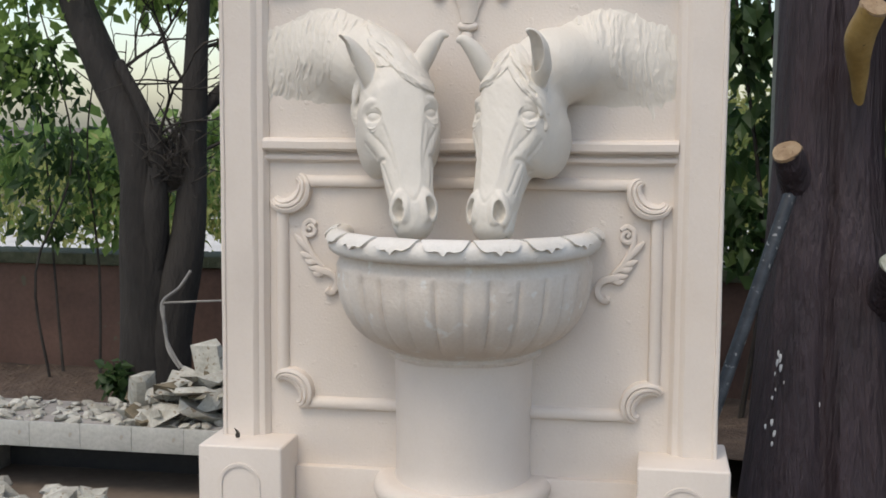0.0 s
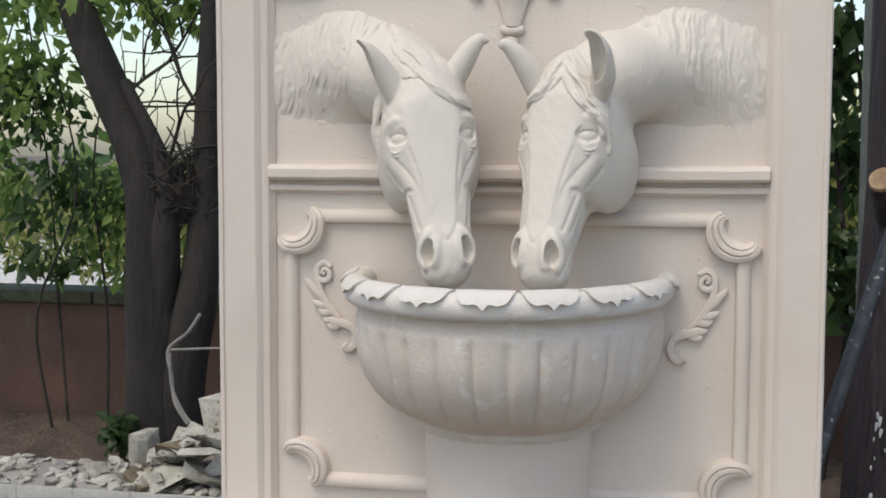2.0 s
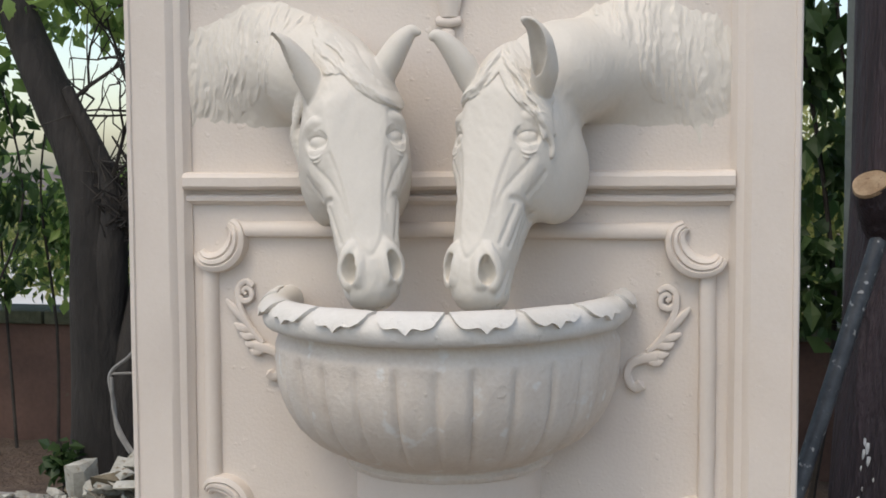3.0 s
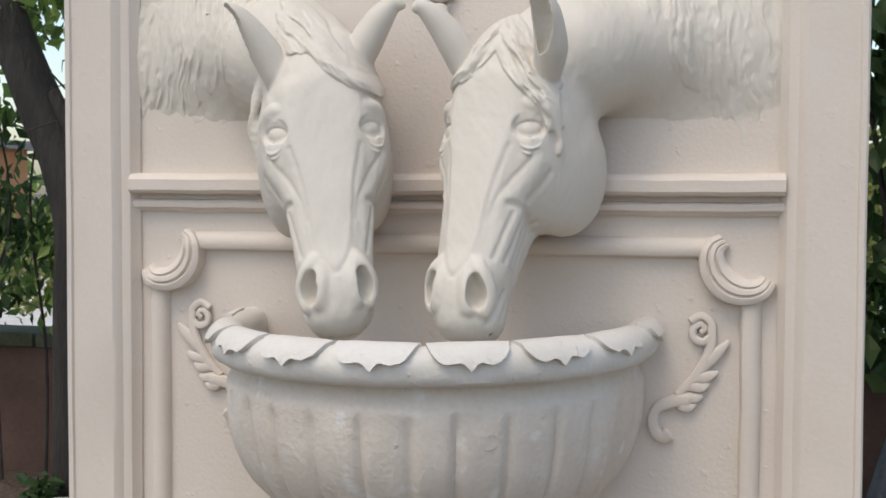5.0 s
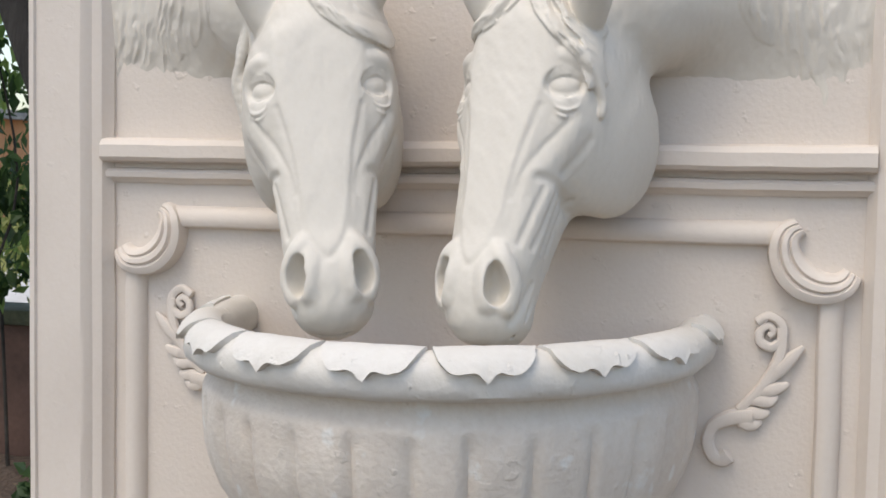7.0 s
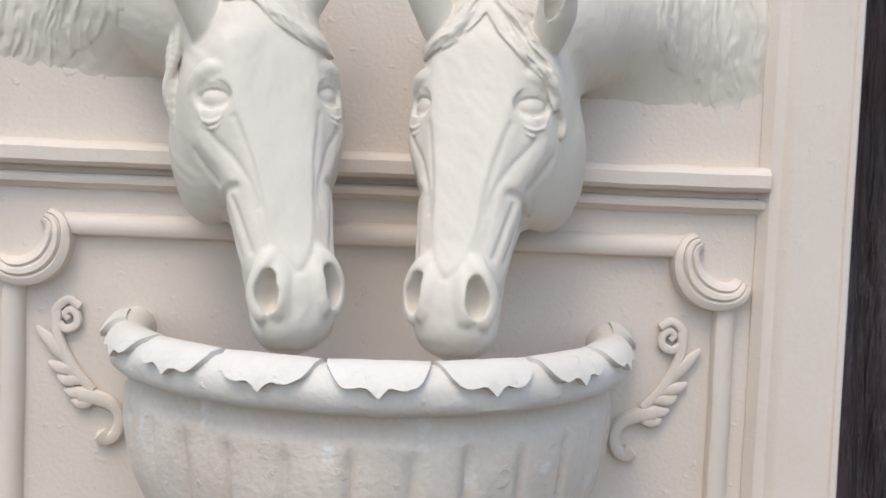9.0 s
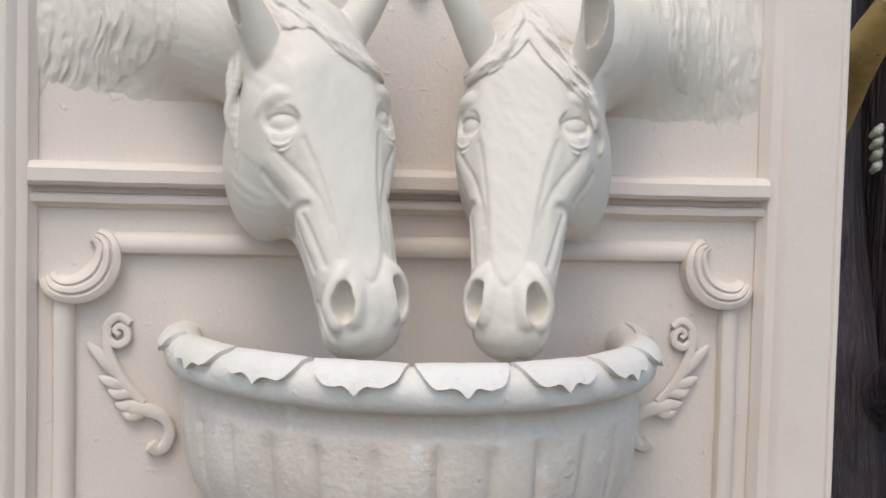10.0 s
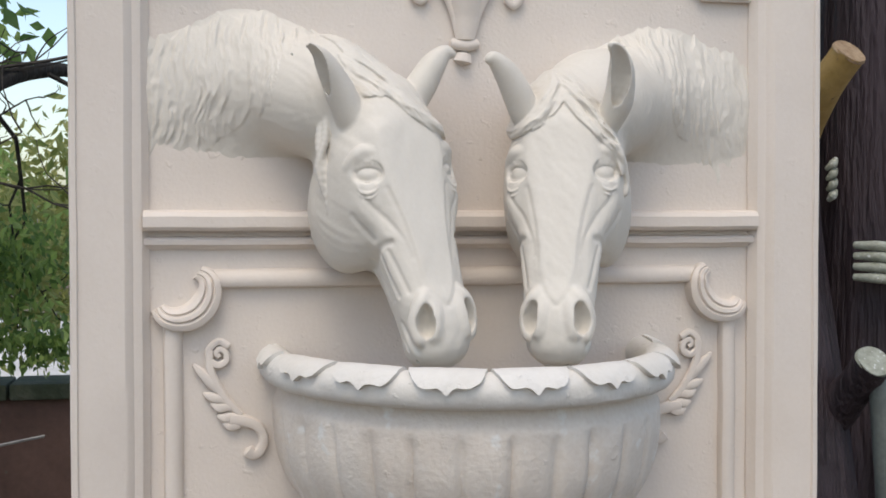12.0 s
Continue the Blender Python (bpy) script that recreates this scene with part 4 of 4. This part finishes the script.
# ---------------------------------------------------------------- plants
def leaves(name, blobs, count, size, material, parent=None, seed=0, droop=0.6, slim=0.42):
    """Many folded leaves scattered in ellipsoids (centre, radii)."""
    rng = np.random.default_rng(seed)
    w = np.array([r[0] * r[1] * r[2] for _, r in blobs]) ** 0.6
    pick = rng.choice(len(blobs), count, p=w / w.sum())
    c = np.array([b[0] for b in blobs])[pick]
    r = np.array([b[1] for b in blobs])[pick]
    d = rng.normal(size=(count, 3))
    d *= (rng.random(count) ** 0.4 / np.linalg.norm(d, axis=1))[:, None]
    # gather into sprays
    knots = rng.random((max(6, count // 14), 3)) * 2 - 1
    d = d * 0.45 + 0.55 * knots[rng.integers(0, len(knots), count)] * 0.8 + rng.normal(size=(count, 3)) * 0.07
    base = c + d * r
    ax = rng.normal(size=(count, 3))
    ax[:, 2] -= droop * 1.6
    ax /= np.linalg.norm(ax, axis=1)[:, None]
    side = np.cross(ax, rng.normal(size=(count, 3)))
    side /= np.linalg.norm(side, axis=1)[:, None]
    nrm = np.cross(ax, side)
    L = size * rng.uniform(0.5, 1.3, count)[:, None]
    wd = L * slim * rng.uniform(0.7, 1.2, count)[:, None]
    V = np.stack([base, base + ax * L * 0.45 + side * wd * 0.5 + nrm * L * 0.06, base + ax * L * 0.5, base + ax * L * 0.45 - side * wd * 0.5 + nrm * L * 0.06, base + ax * L - nrm * L * 0.08], 1).reshape(-1, 3)
    i0 = np.arange(count)[:, None] * 5
    F = np.concatenate([i0 + np.array(f) for f in ((0, 1, 2), (0, 2, 3), (1, 4, 2), (2, 4, 3))])
    return raw(name, V.tolist(), F.tolist(), material, parent, smooth=False)


def limb(pts, radii, n=6, sides=12, wob=0.12, seed=0, bm=None):
    bm = bm or bmesh.new()
    c = curve(pts, n)
    return tube(bm, c, taper(c, radii), sides, 1.0, cap=True, wob=wob, seed=seed)


def twigs(bm, start, way, length, depth, rnd, r):
    p = Vector(start)
    d = Vector(way).normalized()
    pts = [p.copy()]
    for i in range(5):
        d = (d + Vector((rnd.gauss(0, 0.22), rnd.gauss(0, 0.22), rnd.gauss(0.02, 0.2)))).normalized()
        p = p + d * length / 5
        pts.append(p.copy())
        if depth and rnd.random() < 0.75:
            twigs(bm, p, d + Vector((rnd.gauss(0, 0.8), rnd.gauss(0, 0.8), rnd.gauss(0, 0.6))), length * rnd.uniform(0.4, 0.75), depth - 1, rnd, r * 0.6)
    tube(bm, pts, taper(pts, [r, r * 0.4]), 5)


def build_trees():
    rnd = random.Random(12)
    tree = thing("forked_tree", "dark forked garden tree with rough bark and broad leaves", "tree", kind="")
    bm = limb([(-1.50, 1.58, 0.08), (-1.49, 1.56, 0.35), (-1.49, 1.55, 0.75), (-1.50, 1.55, 1.1), (-1.64, 1.56, 1.42), (-1.79, 1.58, 1.75), (-1.98, 1.62, 2.3)], [0.125, 0.105, 0.10, 0.085, 0.070, 0.060, 0.05], 8, 16, 0.10, 3)
    part("trunk", bm, TREEBARK, tree)
    bm = limb([(-1.42, 1.58, 0.10), (-1.39, 1.56, 0.45), (-1.31, 1.55, 0.80), (-1.285, 1.55, 1.15), (-1.26, 1.56, 1.70), (-1.22, 1.58, 2.3)], [0.10, 0.085, 0.062, 0.05, 0.042, 0.034], 8, 14, 0.10, 7)
    part("limb", bm, TREEBARK, tree)
    bm = limb([(-1.47, 1.54, 0.55), (-1.42, 1.50, 0.90), (-1.42, 1.50, 1.15), (-1.56, 1.50, 1.45)], [0.06, 0.05, 0.032, 0.02], 7, 12, 0.10, 9)
    part("limb", bm, TREEBARK, tree)
    bm = limb([(-1.27, 1.56, 1.25), (-1.05, 1.7, 1.5), (-0.85, 1.95, 1.62), (-0.6, 2.3, 1.6)], [0.03, 0.028, 0.022, 0.015], 7, 10, 0.1, 11)
    part("limb", bm, TREEBARK, tree)
    bm = bmesh.new()
    for p, d, ln in (((-1.6, 1.56, 1.4), (0.6, 0.2, 0.4), 0.5), ((-1.45, 1.5, 1.1), (0.5, 0, 0.7), 0.5), ((-1.27, 1.56, 1.3), (-0.5, 0.3, 0.5), 0.5), ((-1.28, 1.55, 1.1), (0.7, 0.3, 0.3), 0.6), ((-1.26, 1.56, 1.5), (0.6, 0.5, 0.1), 0.8), ((-1.5, 1.55, 1.0), (-0.6, 0.2, 0.4), 0.7), ((-1.0, 1.75, 1.5), (0.3, 0.5, -0.6), 0.8), ((-0.85, 1.9, 1.6), (0.5, 0.4, -0.4), 0.8)):
        twigs(bm, p, d, ln, 2, rnd, 0.008)
    part("twig_spray", bm, TWIG, tree)
    tagged(leaves("crown", [((-1.9, 1.75, 1.8), (0.5, 0.4, 0.22)), ((-1.45, 1.7, 1.78), (0.35, 0.3, 0.2)), ((-2.2, 1.8, 1.5), (0.4, 0.35, 0.3)), ((-1.2, 1.9, 1.75), (0.4, 0.4, 0.25))], 1700, 0.066, LEAF, tree, 3, 0.7, 0.6))
    # unseen leaves added overhead to throw shade on the tree and garden
    leaves("shade_canopy", [((-1.9, 1.9, 2.9), (1.1, 1.0, 0.45)), ((-0.9, 2.2, 3.0), (1.0, 1.0, 0.4)), ((-2.9, 2.1, 2.8), (0.9, 0.9, 0.5))], 2600, 0.12, LEAF, tree, 4, 0.6, 0.6)
    # dark knot of twigs in the fork
    nest = bmesh.new()
    for i in range(170):
        a = Vector((rnd.gauss(0, 1), rnd.gauss(0, 1), rnd.gauss(0, 1))).normalized()
        p = Vector((-1.365, 1.53, 1.06)) + Vector((a.x * 0.07, a.y * 0.07, a.z * 0.10))
        tube(nest, [p, p + Vector((rnd.gauss(0, 0.04), rnd.gauss(0, 0.04), rnd.gauss(0.02, 0.05))), p + Vector((rnd.gauss(0, 0.07), rnd.gauss(0, 0.07), abs(rnd.gauss(0.06, 0.05))))], [0.004, 0.003, 0.0015], 4)
    bmesh.ops.create_icosphere(nest, subdivisions=2, radius=1, matrix=Matrix.LocRotScale((-1.365, 1.53, 1.05), None, (0.065, 0.06, 0.09)))
    tagged(part("twig_nest", nest, TWIG), "dark tangled knot of dry twigs in the tree fork", "nest")
    # shrubs along the wall
    for i, (x, y, ztop, n) in enumerate(((-2.05, 1.85, 1.75, 560), (-2.5, 1.9, 1.85, 600), (-1.75, 2.0, 1.35, 430), (-2.95, 1.8, 1.9, 560), (-1.1, 2.0, 1.35, 420), (-3.4, 1.9, 1.9, 450))):
        shrub = thing("shrub", "leafy green garden shrub with thin upright stems", "shrub", group="shrubs along the wall")
        for k in range(2):
            p = Vector((x + rnd.uniform(-0.15, 0.15), y + rnd.uniform(-0.1, 0.1), 0.1))
            q = [p, p + Vector((rnd.gauss(0, 0.04), rnd.gauss(0, 0.04), 0.5)), p + Vector((rnd.gauss(0, 0.1), rnd.gauss(0, 0.08), 1.0)), p + Vector((rnd.gauss(0, 0.2), rnd.gauss(0, 0.1), ztop))]
            part("stem", tube(bmesh.new(), curve(q, 5), taper(curve(q, 5), [0.007, 0.003]), 6), TWIG, shrub)
        leaves("crown", [((x + (0.2 if i == 4 else 0), y, 0.80), (0.26, 0.15, 0.12)), ((x + 0.1, y, 1.05), (0.34, 0.25, 0.25)), ((x - 0.1, y, ztop - 0.35), (0.36, 0.25, 0.3))], n * 6 if i == 4 else int(n * 1.2), 0.04 if i == 4 else 0.066, LEAF if i % 3 else LEAFDARK, shrub, 20 + i, 0.9, 0.5)
    # dark creeper behind the stone trunk
    ivy = thing("creeper", "dark green leafy creeper hanging over the wall", "creeper", kind="")
    for k in range(6):
        x = rnd.uniform(0.5, 1.2)
        q = [(x, 1.75, 0.1), (x + rnd.gauss(0, 0.05), 1.7, 0.8), (x + rnd.gauss(0, 0.1), 1.7, 1.9)]
        part("stem", tube(bmesh.new(), curve(q, 6), taper(curve(q, 6), [0.012, 0.005]), 6), TWIG, ivy)
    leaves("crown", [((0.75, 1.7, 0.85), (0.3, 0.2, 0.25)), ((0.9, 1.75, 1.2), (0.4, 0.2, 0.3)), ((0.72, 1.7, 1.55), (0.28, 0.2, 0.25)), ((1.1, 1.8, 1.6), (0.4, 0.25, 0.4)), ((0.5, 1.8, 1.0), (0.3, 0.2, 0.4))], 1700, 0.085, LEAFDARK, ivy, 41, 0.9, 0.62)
    # tree added out of view, its high crown keeps the stone trunk dark
    over = thing("shade_tree", "added unseen leafy tree whose crown shades the stone trunk", "tree")
    part("trunk", limb([(1.6, 2.0, 0.0), (1.62, 2.0, 1.2), (1.5, 1.9, 2.4), (1.4, 1.7, 3.2)], [0.09, 0.07, 0.05, 0.03], 8, 14, 0.1, 15), TREEBARK, over)
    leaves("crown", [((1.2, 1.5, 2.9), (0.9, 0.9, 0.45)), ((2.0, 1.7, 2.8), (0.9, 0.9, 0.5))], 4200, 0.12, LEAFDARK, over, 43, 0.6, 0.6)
    # brush beyond the wall, and the far trees
    tagged(leaves("brush", [((-4.5, 4.5, 0.8), (1.6, 0.6, 0.45)), ((-2.6, 4.2, 0.75), (1.2, 0.6, 0.4)), ((-0.9, 4.8, 1.1), (1.1, 0.6, 0.95)), ((1.2, 4.6, 1.0), (1.2, 0.6, 0.9)), ((-1.35, 3.5, 0.95), (0.5, 0.35, 0.55))], 17500, 0.085, LEAFLIT, None, 51, 0.5, 0.4), "sunlit yellow-green brush beyond the garden wall", "brush", kind="stuff")
    tagged(leaves("far_trees", [((-22 + 3.4 * i, 22 + 2 * math.sin(i * 2.1), 0.9 + 0.5 * math.sin(i * 1.7)), (2.6, 1.5, 1.2 + 0.5 * math.sin(i * 1.3))) for i in range(14)], 9000, 0.55, LEAF, None, 52, 0.3, 0.6), "far green trees beyond the road", "trees", kind="stuff")
    # low plant at the foot of the tree
    weed = thing("weed", "small leafy weed at the foot of the tree", "plant")
    leaves("crown", [((-1.55, 1.38, 0.25), (0.09, 0.07, 0.10))], 110, 0.05, LEAFDARK, weed, 61, 0.2, 0.6)
    part("stem", limb([(-1.55, 1.38, 0.1), (-1.54, 1.38, 0.2), (-1.55, 1.38, 0.32)], [0.006, 0.003], 4, 6, 0), TWIG, weed)


build_trees()
house = thing("far_house", "far orange rendered house beyond the road", "house", kind="")
part("wall", box(bmesh.new(), -17.5, -12.2, 14, 18, 0, 1.9), ORANGE, house)
part("roof", box(bmesh.new(), -17.8, -12.0, 13.7, 18.3, 1.9, 2.05), CONCRETE, house)

bm = bmesh.new()
c = curve([(-1.16, 1.18, 0.70), (-1.20, 1.17, 0.64), (-1.262, 1.165, 0.585), (-1.25, 1.16, 0.50), (-1.235, 1.15, 0.42), (-1.18, 1.12, 0.36)], 7)
tube(bm, c, 0.006, 7)
c = curve([(-1.262, 1.165, 0.585), (-1.15, 1.17, 0.592), (-1.0, 1.2, 0.60), (-0.8, 1.3, 0.62)], 7)
tube(bm, c, 0.004, 6)
c = curve([(-1.255, 1.16, 0.575), (-1.245, 1.15, 0.47), (-1.19, 1.12, 0.39), (-1.14, 1.1, 0.35)], 7)
tube(bm, c, 0.005, 6)
tagged(part("loose_cable", bm, CABLE), "loose grey cable looped beside the tree trunk", "cable")


# ---------------------------------------------------------------- the stone tree trunk
from mathutils.bvhtree import BVHTree

def build_stone_trunk():
    ob = thing("stone_tree_trunk", "dark purple-brown painted concrete tree trunk with lopped stubs", "sculpture", kind="")

    def bark(pts, radii, name, seed, groove=4.6, label=""):
        c = curve(pts, 12)
        rr = taper(c, radii)
        bm = bmesh.new()
        sides = 72
        rings = []
        for i, (p, r) in enumerate(zip(c, rr)):
            ring = []
            for k in range(sides):
                a = 2 * math.pi * k / sides
                g = noise.noise(Vector((math.cos(a) * 5 + seed, math.sin(a) * 5, p.z * 0.9))) * 0.05 + noise.noise(Vector((math.cos(a) * 14 + seed, math.sin(a) * 14, p.z * 2.2))) * 0.035
                lobes = 0.05 * math.cos(3 * a + seed + p.z)
                da = (a - groove + math.pi) % (2 * math.pi) - math.pi
                q = r * (1 + g + lobes - 0.2 * math.exp(-(da / 0.16) ** 2))
                ring.append(bm.verts.new((p.x + q * math.cos(a), p.y + q * math.sin(a), p.z)))
            rings.append(ring)
        for r0, r1 in zip(rings, rings[1:]):
            for k in range(sides):
                bm.faces.new((r0[k], r0[(k + 1) % sides], r1[(k + 1) % sides], r1[k]))
        bm.faces.new(rings[-1])
        return part(name, bm, BARK, ob, label)
    bole = bark([(0.97, 0.86, -0.02), (0.965, 0.87, 0.3), (0.965, 0.91, 0.75), (0.965, 0.97, 1.15), (0.97, 0.98, 1.6), (0.98, 0.99, 2.3)], [0.27, 0.225, 0.185, 0.16, 0.155, 0.15], "trunk", 1.0)
    bark([(1.36, 0.98, -0.02), (1.34, 0.98, 0.4), (1.32, 0.98, 1.0), (1.34, 0.98, 1.6), (1.36, 1.0, 2.3)], [0.26, 0.215, 0.185, 0.19, 0.19], "trunk", 4.2)

    def stub(p0, p1, r0, r1, material, face, name="stub", via=None, widths=None):
        bm = bmesh.new()
        c = curve([p0] + list(via or [Vector(p0).lerp(Vector(p1), 0.5)]) + [p1], 6)
        tube(bm, c, taper(c, widths or [r0, (r0 + r1) / 2 * 0.94, r1]), 18, 1, cap=False, wob=0.16, seed=2)
        body = part(name, bm, material, ob)
        d = (c[-1] - c[-4]).normalized()
        bm = bmesh.new()
        q = d.to_track_quat("Z", "Y").to_matrix().to_4x4()
        rr = [(0.0, 0.004), (0.35, 0.002), (0.7, -0.001), (0.96, 0.001), (1.03, -0.006)]
        rings = []
        for f, up in rr[1:]:
            rings.append([bm.verts.new(Vector(p1) + q @ Vector((r1 * f * math.cos(a) * (1 + 0.06 * math.sin(3 * a)), r1 * f * math.sin(a), up + 0.003 * noise.noise(Vector((f * 5, a, 3)))))) for a in [2 * math.pi * i / 20 for i in range(20)]])
        mid = bm.verts.new(Vector(p1) + d * 0.003)
        for k in range(20):
            bm.faces.new((mid, rings[0][k], rings[0][(k + 1) % 20]))
        for a, b in zip(rings, rings[1:]):
            for k in range(20):
                bm.faces.new((a[k], b[k], b[(k + 1) % 20], a[(k + 1) % 20]))
        part("cut_face", bm, face, body, "pale sawn face")
    stub((0.89, 0.90, 1.00), (0.820, 0.78, 1.150), 0.060, 0.043, BARK, CUT)
    stub((1.03, 0.87, 1.25), (1.020, 0.600, 1.545), 0.014, 0.040, OCHRE, CUT, "lopped_limb", [(1.015, 0.785, 1.35), (0.997, 0.68, 1.458)], [0.008, 0.024, 0.043, 0.040])
    stub((1.095, 0.80, 0.70), (1.110, 0.64, 0.842), 0.055, 0.042, BARK, ROPE)
    stub((1.13, 0.66, 0.80), (1.20, 0.70, 0.30), 0.02, 0.03, POLE, POLE, "root")
    # carved rope lashings
    for i in range(4):
        bm = bmesh.new()
        c = curve([(1.150, 0.80, 1.105 - 0.026 * i), (1.185, 0.765, 1.104 - 0.026 * i), (1.24, 0.755, 1.099 - 0.026 * i), (1.30, 0.78, 1.095 - 0.026 * i)], 5)
        tube(bm, c, taper(c, [0.009, 0.013, 0.013, 0.010]), 10)
        part("rope_coil", bm, ROPE, ob)
    for i in range(4):
        bm = bmesh.new()
        z = 1.305 - 0.026 * i
        c = curve([(1.115 + 0.002 * i, 0.875, z - 0.013), (1.128, 0.865, z), (1.141, 0.875, z + 0.013)], 5)
        tube(bm, c, taper(c, [0.006, 0.012, 0.006]), 10)
        part("rope_coil", bm, ROPE, ob)
    # chipped white flecks
    rnd = random.Random(8)
    me = bole.data
    skin = BVHTree.FromPolygons([v.co for v in me.vertices], [tuple(p.vertices) for p in me.polygons])
    for x, z, size in ((0.815, 0.560, 0.013), (0.820, 0.545, 0.016), (0.812, 0.532, 0.012), (0.822, 0.518, 0.013), (0.806, 0.500, 0.007), (0.800, 0.43, 0.008), (0.808, 0.455, 0.006), (0.800, 0.36, 0.014), (0.783, 0.345, 0.010), (0.806, 0.330, 0.012), (0.83, 0.48, 0.006), (0.93, 0.42, 0.007), (0.80, 0.30, 0.008)):
        place = skin.ray_cast(Vector((x, 0.2, z)), Vector((0, 1, 0)))[0]
        if place is not None:
            bm = bmesh.new()
            chunk(bm, (0, 0, 0), size * 0.75, rnd, 1.0)
            for v in bm.verts:
                v.co = Vector((place.x + v.co.x * 0.7, place.y + v.co.y * 0.3, place.z + v.co.z * 1.5))
            part("paint_chip", bm, FLECK, ob, "chipped white speck")


build_stone_trunk()
tagged(part("grey_post", limb([(0.845, 1.2, -0.02), (0.846, 1.2, 1.0), (0.846, 1.2, 2.4)], [0.034, 0.034], 6, 20, 0.01), POLE), "round grey-green post standing behind the trunk", "post")
tagged(part("steel_bar", limb([(0.46, 0.27, 0.0), (0.635, 0.42, 0.51), (0.812, 0.58, 1.03)], [0.018, 0.018], 8, 14, 0.02), STEEL), "speckled dark steel bar leaning against the stone trunk", "bar")

bm = bmesh.new()
tube(bm, curve([(-0.552, -0.075, 0.449), (-0.548, -0.08, 0.462), (-0.556, -0.082, 0.474)], 4), [0.003, 0.006, 0.007, 0.006, 0.005, 0.004, 0.003, 0.002, 0.001], 6, 0.5)
tagged(part("dry_leaf", bm, TWIG), "small curled dry leaf lying on the plaster block", "leaf")
